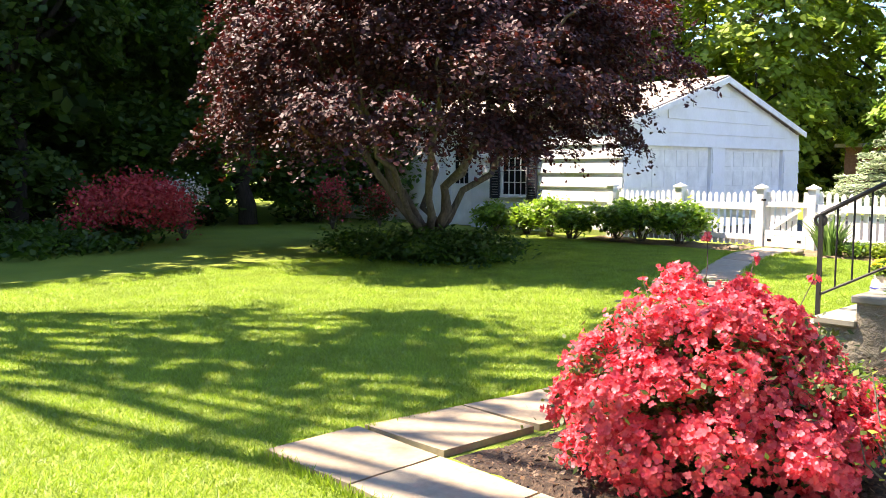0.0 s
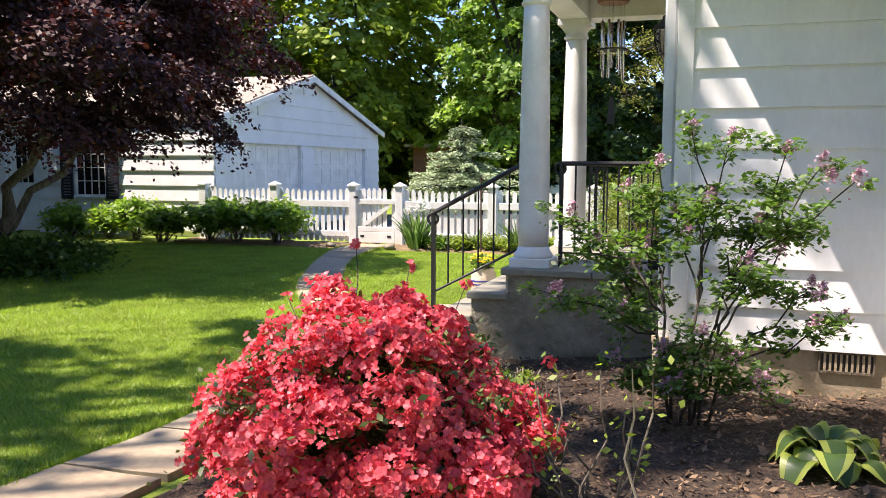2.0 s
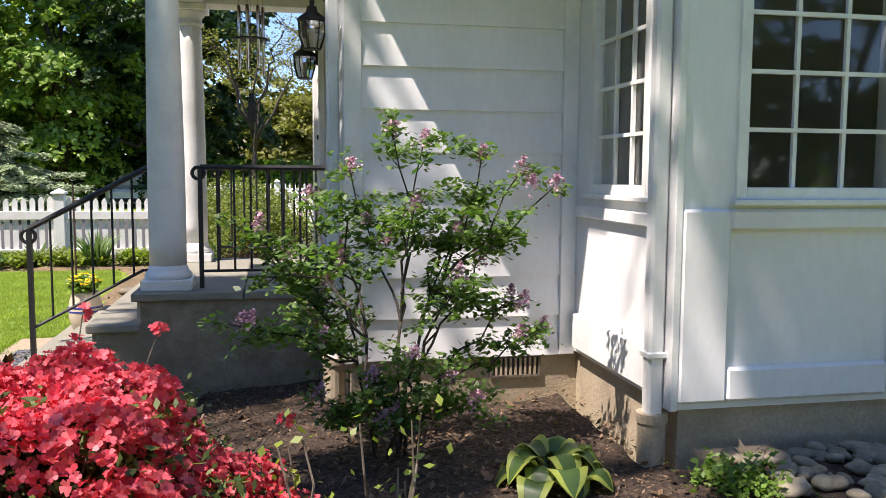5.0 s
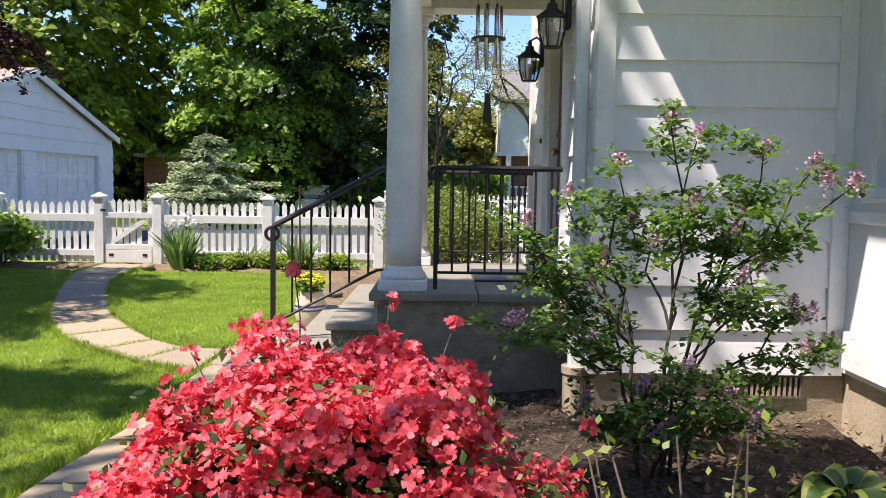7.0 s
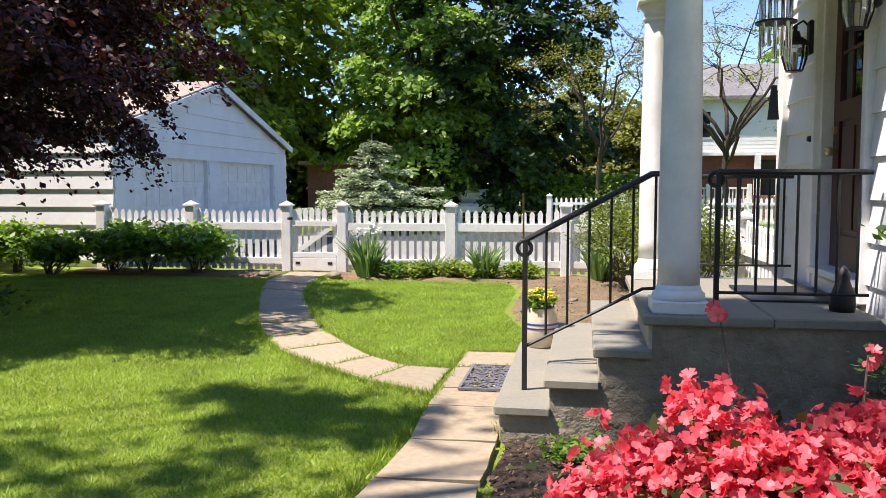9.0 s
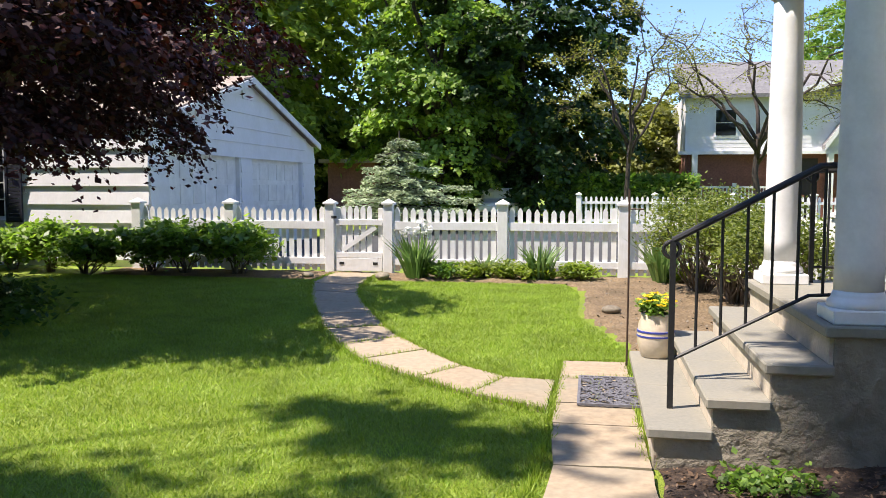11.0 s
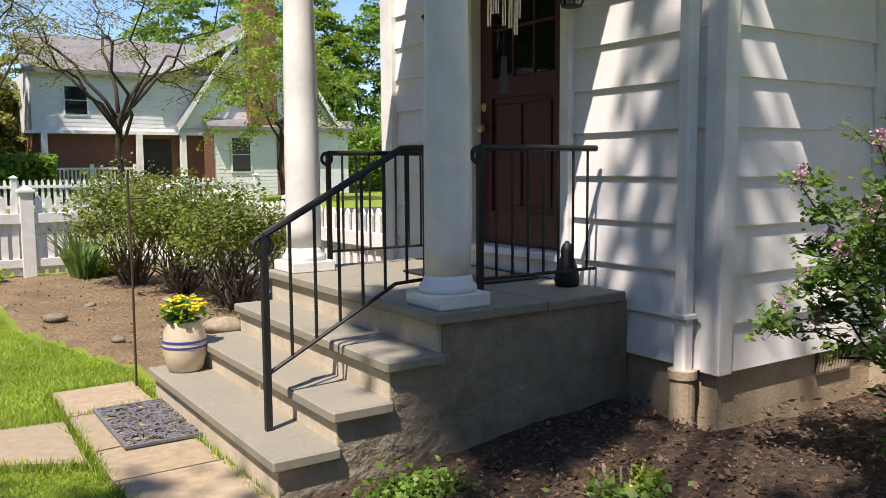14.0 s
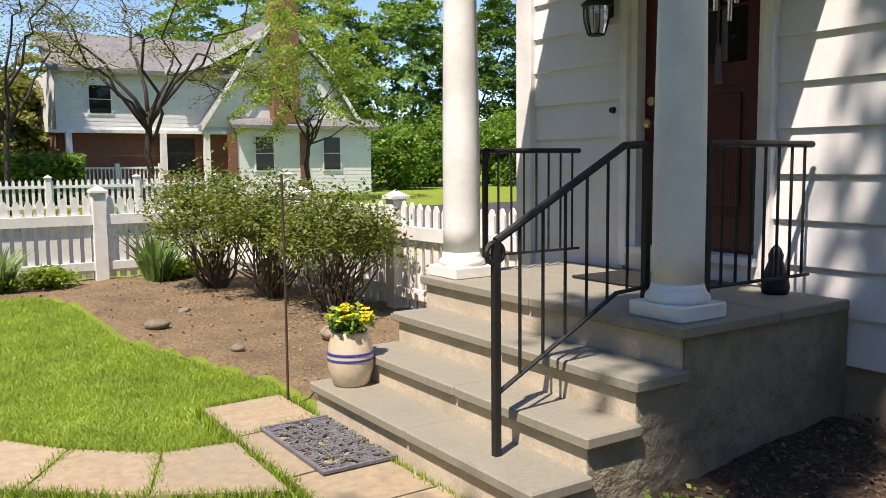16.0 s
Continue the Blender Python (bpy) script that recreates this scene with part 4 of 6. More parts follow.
        for i in range(4):
            c.faces.new((a[i], a[(i + 1) % 4], b[(i + 1) % 4], b[i]))
        c.faces.new(a)
        c.faces.new(b[::-1])
        bmesh.ops.recalc_face_normals(c, faces=c.faces)
        part("bargeboard", c, trim_paint, g)
    part("ceiling", boxed(X0 + 0.15, X1 - 0.15, Y0 + 0.15, Y1 - 0.15, EZ - 0.1, EZ - 0.05), room_shade, g)
    # window with shutters, and a side door
    sash_window("garage_window", (-12.57, Y0 - 0.02), (1, 0, 0), 0.73, 0.82, 1.93, 4, 4, "white sash window between dark shutters", "", glass)
    for a in (-12.93, -11.78):
        s = thing("shutter", "dark navy louvred shutter beside the garage window", "shutter", group="garage shutters")
        bm = bmesh.new()
        x1 = a + 0.30
        box(bm, a, a + 0.04, Y0 - 0.085, Y0 - 0.05, 0.72, 2.0)
        box(bm, x1 - 0.04, x1, Y0 - 0.085, Y0 - 0.05, 0.72, 2.0)
        box(bm, a + 0.04, x1 - 0.04, Y0 - 0.085, Y0 - 0.05, 0.72, 0.80)
        box(bm, a + 0.04, x1 - 0.04, Y0 - 0.085, Y0 - 0.05, 1.92, 2.0)
        part("frame", bm, navy, s)
        for k in range(18):
            part("slat", boxed(a + 0.04, x1 - 0.04, Y0 - 0.075, Y0 - 0.055, 0.81 + k * 0.062, 0.855 + k * 0.062), navy, s)
    d = thing("garage_side_door", "white side door with small dark panes", "door")
    bm = bmesh.new()
    box(bm, -14.35, -13.62, Y0 + 0.02, Y0 + 0.07, 0.03, 1.05)
    box(bm, -14.35, -14.22, Y0 + 0.02, Y0 + 0.07, 1.05, 2.02)
    box(bm, -13.75, -13.62, Y0 + 0.02, Y0 + 0.07, 1.05, 2.02)
    box(bm, -14.22, -13.75, Y0 + 0.02, Y0 + 0.07, 1.9, 2.02)
    part("leaf", bm, trim_paint, d)
    part("pane", boxed(-14.22, -13.75, Y0 + 0.04, Y0 + 0.05, 1.05, 1.9), glass, d)
    bm = bmesh.new()
    for k in (1, 2):
        box(bm, -14.22 + k * 0.157 - 0.01, -14.22 + k * 0.157 + 0.01, Y0 + 0.02, Y0 + 0.038, 1.05, 1.9)
    for k in (1, 2):
        box(bm, -14.22, -13.75, Y0 + 0.015, Y0 + 0.034, 1.05 + k * 0.283 - 0.01, 1.05 + k * 0.283 + 0.01)
    part("glazing_bar", bm, trim_paint, d)


garage()


# ---------- neighbour's house ----------
def neighbour():
    Y = 36.0
    h = thing("neighbour_house", "white clapboard and brick house with a grey roof", "house")
    # left block: brick below, white above
    part("brick_wall", boxed(2.0, 9.3, Y, Y + 6, -0.1, 2.9), brick_mat, h, "red brick ground storey")
    w = part("upper_wall", boxed(1.9, 10.9, Y - 0.25, Y + 6, 2.9, 5.4), paint, h)
    for k in range(14):
        part("siding_board", boxed(1.9, 10.9, Y - 0.275, Y - 0.25, 2.92 + k * 0.175, 3.065 + k * 0.175), paint, w)
    w = part("lower_wall", boxed(9.3, 16.2, Y - 0.6, Y + 6, -0.1, 3.1), paint, h)
    for k in range(17):
        part("siding_board", boxed(9.3, 16.2, Y - 0.625, Y - 0.6, 0.02 + k * 0.175, 0.165 + k * 0.175), paint, w)
    # main roof: long slope towards the lawn
    bm = bmesh.new()
    q = [(Y - 0.7, 5.25), (Y + 2.6, 7.1), (Y + 2.6, 7.25), (Y - 0.7, 5.42)]
    a = [bm.verts.new((1.6, y, z)) for y, z in q]
    b = [bm.verts.new((11.2, y, z)) for y, z in q]
    for i in range(4):
        bm.faces.new((a[i], a[(i + 1) % 4], b[(i + 1) % 4], b[i]))
    bm.faces.new(a)
    bm.faces.new(b[::-1])
    bmesh.ops.recalc_face_normals(bm, faces=bm.faces)
    part("roof", bm, shingle, h)
    # gable front at the right with swept roof
    bm = bmesh.new()
    prof = [(7.9, 3.1), (15.7, 3.1), (15.2, 3.9), (13.6, 6.2), (11.6, 8.0), (11.0, 7.5), (9.7, 5.85), (8.3, 3.7)]
    a = [bm.verts.new((x, Y - 0.35, z)) for x, z in prof]
    b = [bm.verts.new((x, Y + 5.5, z)) for x, z in prof]
    bm.faces.new(a)
    bm.faces.new(b[::-1])
    for i in range(len(prof)):
        bm.faces.new((a[i], b[i], b[(i + 1) % len(prof)], a[(i + 1) % len(prof)]))
    bmesh.ops.recalc_face_normals(bm, faces=bm.faces)
    part("gable_wall", bm, paint, h)
    for line in ([(7.7, 3.0), (8.25, 3.8), (9.75, 6.02), (11.3, 8.0)], [(11.3, 8.0), (12.4, 7.4), (13.76, 6.1), (15.4, 3.6), (15.8, 3.2)]):
        bm = bmesh.new()
        for (xa, za), (xb, zb) in zip(line, line[1:]):
            f = [bm.verts.new(p) for p in ((xa, Y - 0.75, za), (xb, Y - 0.75, zb), (xb, Y - 0.75, zb + 0.16), (xa, Y - 0.75, za + 0.16))]
            k = [bm.verts.new(p) for p in ((xa, Y + 5.6, za), (xb, Y + 5.6, zb), (xb, Y + 5.6, zb + 0.16), (xa, Y + 5.6, za + 0.16))]
            bm.faces.new(f)
            bm.faces.new(k[::-1])
            for i in range(4):
                bm.faces.new((f[i], k[i], k[(i + 1) % 4], f[(i + 1) % 4]))
        bmesh.ops.recalc_face_normals(bm, faces=bm.faces)
        part("roof", bm, shingle, h)
        bm = bmesh.new()
        for (xa, za), (xb, zb) in zip(line, line[1:]):
            f = [bm.verts.new(p) for p in ((xa, Y - 0.80, za - 0.1), (xb, Y - 0.80, zb - 0.1), (xb, Y - 0.80, zb + 0.2), (xa, Y - 0.80, za + 0.2))]
            bm.faces.new(f)
        bmesh.ops.recalc_face_normals(bm, faces=bm.faces)
        bmesh.ops.solidify(bm, geom=bm.faces[:], thickness=0.04)
        part("bargeboard", bm, trim_paint, h)
    # low roof over the ground storey at the right
    bm = bmesh.new()
    q = [(Y - 1.1, 3.05), (Y - 0.3, 3.55), (Y - 0.3, 3.6), (Y - 1.1, 3.2)]
    a = [bm.verts.new((9.0, y, z)) for y, z in q]
    b = [bm.verts.new((16.6, y, z)) for y, z in q]
    for i in range(4):
        bm.faces.new((a[i], a[(i + 1) % 4], b[(i + 1) % 4], b[i]))
    bm.faces.new(a)
    bm.faces.new(b[::-1])
    bmesh.ops.recalc_face_normals(bm, faces=bm.faces)
    part("skirt_roof", bm, shingle, h)
    line = [(6.2, 5.40), (6.9, 5.52), (7.9, 5.80), (8.9, 6.27), (9.85, 6.85), (10.6, 7.3)]
    bm = bmesh.new()
    for (xa, za), (xb, zb) in zip(line, line[1:]):
        bm.faces.new([bm.verts.new(q) for q in ((xa, Y - 0.85, za - 0.12), (xb, Y - 0.85, zb - 0.12), (xb, Y - 0.85, zb + 0.16), (xa, Y - 0.85, za + 0.16))])
    bmesh.ops.recalc_face_normals(bm, faces=bm.faces)
    bmesh.ops.solidify(bm, geom=bm.faces[:], thickness=0.05)
    part("swept_bargeboard", bm, trim_paint, h)
    bm = bmesh.new()
    for (xa, za), (xb, zb) in zip(line, line[1:]):
        bm.faces.new([bm.verts.new(q) for q in ((xa, Y - 0.84, za + 0.16), (xb, Y - 0.84, zb + 0.16), (xb, Y + 2.5, max(zb + 0.2, 7.2)), (xa, Y + 2.5, 7.2))])
    bmesh.ops.recalc_face_normals(bm, faces=bm.faces)
    bmesh.ops.solidify(bm, geom=bm.faces[:], thickness=0.06)
    part("swept_roof", bm, shingle, h)
    part("gutter", boxed(1.6, 9.0, Y - 0.5, Y - 0.28, 2.78, 2.92), trim_paint, h)
    c = part("chimney", boxed(11.05, 12.35, Y - 0.95, Y - 0.2, 3.3, 9.6), brick_mat, h, "tall red brick chimney")
    part("chimney_pot", boxed(11.3, 12.1, Y - 0.8, Y - 0.3, 9.6, 9.95, bevel=0.05), brick_mat, c)
    # entrance recess: only its shade, as a flat near-black sheet
    part("entry_shade", boxed(6.36, 7.6, Y - 0.02, Y - 0.005, 0.0, 2.6), room_shade, h, "flat near-black sheet for the shade of the entrance")
    for x in (2.3, 6.1, 8.0):
        part("entry_post", boxed(x - 0.12, x + 0.12, Y - 0.6, Y - 0.3, 0, 2.8), trim_paint, h)
    for x in (9.0, 12.5):
        part("brick_pier", boxed(x - 0.1, x + 0.35, Y - 0.66, Y - 0.628, 0, 2.9), brick_mat, h)
    part("brick_porch_wall", boxed(5.6, 6.8, Y - 1.2, Y - 0.2, -0.1, 1.0), brick_mat, h)
    for x, z0, z1, d in ((10.2, 1.15, 2.68, 0.66), (13.62, 1.15, 2.68, 0.66), (3.2, 3.62, 4.75, 0.29), (10.2, 6.5, 6.95, 0.4)):
        ww = 0.85 if z0 < 5 else 0.5
        win = part("window", boxed(x - 0.08, x + ww + 0.08, Y - d - 0.02, Y - d + 0.02, z0 - 0.08, z1 + 0.08), trim_paint, h)
        part("pane", boxed(x, x + ww, Y - d - 0.035, Y - d - 0.022, z0, (z0 + z1) / 2 - 0.02), glass, win)
        part("pane", boxed(x, x + ww, Y - d - 0.035, Y - d - 0.022, (z0 + z1) / 2 + 0.02, z1), glass, win)
    d = thing("deck_railing", "white wooden deck railing by the brick wall", "railing")
    part("handrail", boxed(2.0, 5.5, 33.4, 33.5, 1.28, 1.36), fence_paint, d)
    part("bottom_rail", boxed(2.0, 5.5, 33.4, 33.5, 0.5, 0.56), fence_paint, d)
    for k in range(24):
        part("baluster", boxed(2.05 + k * 0.147, 2.1 + k * 0.147, 33.43, 33.47, 0.56, 1.28), fence_paint, d)
    for x in (2.0, 3.7, 5.4):
        part("post", boxed(x - 0.08, x + 0.08, 33.37, 33.53, 0, 1.5), fence_paint, d)


neighbour()

# low roof of another house far off
oh = thing("distant_house", "low brown-roofed house behind the hedge", "house")
part("wall", boxed(-4.5, 4.0, 52, 58, 0, 2.4), tan_shingle, oh)
bm = bmesh.new()
q = [(51.5, 2.3), (55, 4.2), (58.5, 2.3)]
a = [bm.verts.new((-5, y, z)) for y, z in q]
b = [bm.verts.new((4.5, y, z)) for y, z in q]
for i in range(3):
    bm.faces.new((a[i], a[(i + 1) % 3], b[(i + 1) % 3], b[i]))
bm.faces.new(a)
bm.faces.new(b[::-1])
bmesh.ops.recalc_face_normals(bm, faces=bm.faces)
part("roof", bm, tan_shingle, oh)
oh2 = thing("orange_shed", "low orange brick building behind the garage", "shed")
part("wall", boxed(-13.0, -11.0, 30, 33, 0, 2.3), brick_mat, oh2)
part("roof", boxed(-13.3, -10.7, 29.7, 33.3, 2.3, 2.45), tan_shingle, oh2)


def parked_car():
    c = thing("parked_car", "white car parked beyond the fence", "car", at=(-5.9, 31.5, -0.15))
    c.rotation_euler = (0, 0, radians(90))
    bm = bmesh.new()
    box(bm, -2.1, 2.1, -0.85, 0.85, 0.28, 0.85, 0.12)
    part("body", bm, trim_paint, c)
    bm = bmesh.new()
    box(bm, -1.3, 1.5, -0.74, 0.74, 0.85, 1.42, 0.16)
    cab = part("cabin", bm, trim_paint, c)
    for x0, x1 in ((-1.05, 0.05), (0.15, 1.25)):
        part("window", boxed(x0, x1, -0.75, -0.735, 0.93, 1.28), glass, cab)
    for x in (-1.3, 1.3):
        for y in (-0.84, 0.62):
            bm = bmesh.new()
            tube(bm, [(x, y, 0.31), (x, y + 0.22, 0.31)], 0.31, 18)
            w = part("wheel", bm, bin_black, c)
            bm = bmesh.new()
            tube(bm, [(x, y - 0.01, 0.31), (x, y + 0.23, 0.31)], 0.17, 14)
            part("rim", bm, steel, w)
    part("bumper", boxed(-2.14, -2.08, -0.7, 0.7, 0.35, 0.5, bevel=0.02), bin_black, c)


parked_car()


# ---------- trees ----------
def limb(bm, p, q, r0, r1, wob=0.12, seg=5, sides=7):
    p, q = Vector(p), Vector(q)
    L = (q - p).length
    pts = []
    for k in range(seg + 1):
        f = k / seg
        o = Vector(rng.normal(size=3)) * wob * L * 0.25 * math.sin(math.pi * f)
        pts.append(p.lerp(q, f) + o)
    tube(bm, pts, [r0 + (r1 - r0) * k / seg for k in range(seg + 1)], sides)
    return pts


def tree(name, label, at, height, crown_r, crown_z, trunk_r, leaf_mat, n_clumps, per, leaf, clump_r, bark_mat=bark, limbs=7, low=-0.8, hollow=0.45, group="", lean=(0, 0)):
    """Trunk, limbs that reach the clumps, and a broken crown of leaf clumps."""
    t = thing(name, label, "tree", group=group, at=(at[0], at[1], 0))
    top = Vector((lean[0], lean[1], crown_z))
    bm = bmesh.new()
    limb(bm, (0, 0, -0.1), (lean[0] * 0.8, lean[1] * 0.8, crown_z), trunk_r, trunk_r * 0.45, 0.1, 7, 9)
    part("trunk", bm, bark_mat, t, smooth=True)
    centre = (lean[0], lean[1], crown_z + (height - crown_z) * 0.35)
    pts, nors, cs = boughs(centre, (crown_r, crown_r, (height - crown_z) * 0.68), n_clumps, per, clump_r, hollow, low)
    for k in range(limbs):
        bm = bmesh.new()
        c = Vector(cs[rng.integers(len(cs))])
        s = Vector((lean[0] * 0.5, lean[1] * 0.5, crown_z * rng.uniform(0.55, 0.98)))
        limb(bm, s, s.lerp(c, 0.92), trunk_r * 0.38, trunk_r * 0.08, 0.25, 5, 6)
        part("limb", bm, bark_mat, t, smooth=True)
    tagged(mesh_from("crown", facing_leaves(pts, nors, leaf, 0.5), 4, leaf_mat, t), kind="stuff")
    return t


# copper maple on the lawn
def plum_maple():
    t = thing("copper_maple", "dark plum-red Japanese maple with a spreading crown", "tree", at=(-9.5, 3.95, 0))
    bm = bmesh.new()
    limb(bm, (0, 0, -0.1), (0.05, 0, 0.48), 0.17, 0.15, 0.05, 4, 12)
    part("trunk", bm, bark, t, smooth=True)
    for k in range(8):
        bm = bmesh.new()
        a = k * 2 * math.pi / 8 + rng.uniform(-0.2, 0.2)
        r = rng.uniform(1.5, 3.1)
        s = Vector((0.05 + 0.12 * math.cos(a), 0.12 * math.sin(a), 0.36))
        m = s + Vector((0.45 * r * math.cos(a), 0.45 * r * math.sin(a), rng.uniform(1.4, 2.0)))
        e = m + Vector((0.55 * r * math.cos(a), 0.55 * r * math.sin(a), rng.uniform(0.7, 1.9)))
        limb(bm, s, m, rng.uniform(0.055, 0.09), 0.045, 0.2, 5, 8)
        main = part("limb", bm, bark, t, smooth=True)
        bm = bmesh.new()
        limb(bm, m, e, 0.045, 0.016, 0.2, 4, 6)
        part("branch", bm, bark, main, smooth=True)
        for j in range(2):
            bm = bmesh.new()
            limb(bm, m, m + Vector((rng.uniform(-1.2, 1.2), rng.uniform(-1.2, 1.2), rng.uniform(0.6, 1.6))), 0.04, 0.012, 0.2, 4, 5)
            part("branch", bm, bark, main, smooth=True)
    pts1, n1, _ = boughs((0.1, 0, 2.45), (3.55, 3.55, 3.5), 900, 170, 0.44, 0.64, -0.22, 0.7)
    pts2, n2, _ = boughs((0.2, 0, 3.6), (3.1, 3.1, 2.1), 460, 130, 0.5, 0.25, -0.5, 0.6)
    tagged(mesh_from("crown", facing_leaves(np.concatenate([pts1, pts2]), np.concatenate([n1, n2]), 0.050, 0.55, 1.5), 4, plum_leaf, t, "feathery dark plum leaves"), kind="stuff")


plum_maple()

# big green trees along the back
# bright leaves stand for the sunlit half, dark ones for the shaded half
tree("shade_maple", "tall green maple beyond the fence, its leaves in a sunlit tone", (-8.4, 30.5), 17, 3.7, 3.4, 0.4, sunlit_leaf, 360, 120, 0.17, 0.85, dark_bark, 9, -0.95, 0.5)
tree("dark_maple", "large tree with low boughs, its leaves in a shade-dark green", (-4.7, 31.6), 17, 4.3, 2.8, 0.45, shadow_leaf, 480, 110, 0.17, 0.8, dark_bark, 9, -0.98, 0.4)
for i, (x, y, h, r, m) in enumerate([(-13, 40, 18, 5.5, lime_leaf), (-21, 38, 19, 6, olive_leaf), (-28, 33, 18, 6, lime_leaf), (-17, 30, 15, 5, lime_leaf), (-24, 24, 17, 5.5, deep_leaf),
                                     (-30, 17, 18, 6, deep_leaf), (-24, 15.5, 13, 4.2, deep_leaf), (-24.5, 8, 13, 4.5, deep_leaf), (-22, 1.5, 14, 4.2, deep_leaf), (-20, -4.0, 14, 4.6, deep_leaf), (-27, -1, 18, 6, green_leaf), (-29, 7, 18, 6, deep_leaf)]):
    tree("woodland_tree", "tall leafy woodland tree in deep green", (x, y), h, r, 4.0, 0.35, m, 300, 60, 0.26, 1.1, dark_bark, 6, -0.95, 0.4, "woodland trees")
# added to block the sun from the garage side wall and left lawn
for x, y in ((-18.2, 5.6), (-18.6, 0.2), (-17.2, -3.8)):
    tree("woodland_tree", "green tree added at the edge of the lawn for its shadow", (x, y), 12, 3.3, 4.0, 0.25, deep_leaf, 260, 95, 0.13, 0.75, dark_bark, 6, -0.95, 0.4, "woodland trees")
for i, (x, y, h, r, m) in enumerate([(24, 46, 13, 4.5, mid_leaf), (30, 44, 13, 4.5, green_leaf), (20, 50, 13, 4.5, green_leaf), (36, 40, 12, 4.5, mid_leaf), (14, 52, 14, 5, mid_leaf), (42, 30, 12, 5, green_leaf)]):
    tree("background_tree", "full green tree beyond the neighbour's house", (x, y), h, r, 3.0, 0.3, m, 260, 125, 0.17, 0.95, dark_bark, 6, -0.98, 0.45, "background trees")
for (x, y, h, r) in [(-1.5, 44, 7.4, 3.6), (3.0, 47, 7.2, 3.6), (-5.5, 46, 7.0, 3.2), (1.0, 41, 5.6, 2.8)]:
    tree("olive_tree", "olive-green spring tree behind the hedge", (x, y), h, r, 2.2, 0.2, olive_leaf, 200, 45, 0.19, 0.7, dark_bark, 8, -0.9, 0.35, "olive trees")
tree("young_tree", "bright yellow-green young tree before the white house", (10.0, 29.0), 8.6, 3.3, 3.2, 0.12, lime_leaf, 170, 110, 0.075, 0.62, dark_bark, 10, -0.7, 0.3)


def sparse_tree(name, label, at, height, spread, trunk_r, stems):
    t = thing(name, label, "tree", at=(at[0], at[1], 0))
    tips = []
    bm = bmesh.new()
    limb(bm, (0, 0, -0.1), (0.1, 0, height * 0.33), trunk_r, trunk_r * 0.8, 0.06, 5, 8)
    part("trunk", bm, dark_bark, t, smooth=True)
    for k in range(stems):
        bm = bmesh.new()
        a = 2 * math.pi * k / stems + rng.uniform(-0.4, 0.4)
        base = Vector((0.1, 0, height * rng.uniform(0.22, 0.36)))
        mid = base + Vector((math.cos(a) * spread * 0.45, math.sin(a) * spread * 0.45, height * rng.uniform(0.12, 0.34)))
        end = base + Vector((math.cos(a) * spread, math.sin(a) * spread, height * rng.uniform(0.1, 0.62)))
        limb(bm, base, mid, trunk_r * 0.6, trunk_r * 0.35, 0.2, 4, 6)
        main = part("limb", bm, dark_bark, t, smooth=True)
        bm = bmesh.new()
        limb(bm, mid, end, trunk_r * 0.35, trunk_r * 0.1, 0.25, 5, 5)
        part("branch", bm, dark_bark, main, smooth=True)
        for j in range(8):
            s = mid.lerp(end, rng.uniform(0.0, 0.95))
            e = s + Vector((rng.uniform(-1, 1) * spread * 0.4, rng.uniform(-1, 1) * spread * 0.4, rng.uniform(-0.12, 0.2) * height * 0.5))
            bm = bmesh.new()
            limb(bm, s, e, trunk_r * 0.16, trunk_r * 0.05, 0.3, 4, 4)
            part("branch", bm, dark_bark, main)
            tips += [s.lerp(e, f) for f in (0.4, 0.7, 1.0)]
    c = np.array([tuple(p) for p in tips])
    pts = np.repeat(c, 26, axis=0) + rng.normal(size=(len(c) * 26, 3)) * np.array([0.30, 0.30, 0.08])
    mesh_from("foliage", leaves(pts, 0.055, 0.6), 4, olive_leaf, t, "sparse small spring leaves")


sparse_tree("dogwood", "thin dogwood with sparse spring leaves", (-1.1, 25.0), 8.2, 2.5, 0.09, 7)
sparse_tree("dogwood", "dark-limbed dogwood in front of the white house", (3.3, 27.0), 9.5, 4.0, 0.12, 10)


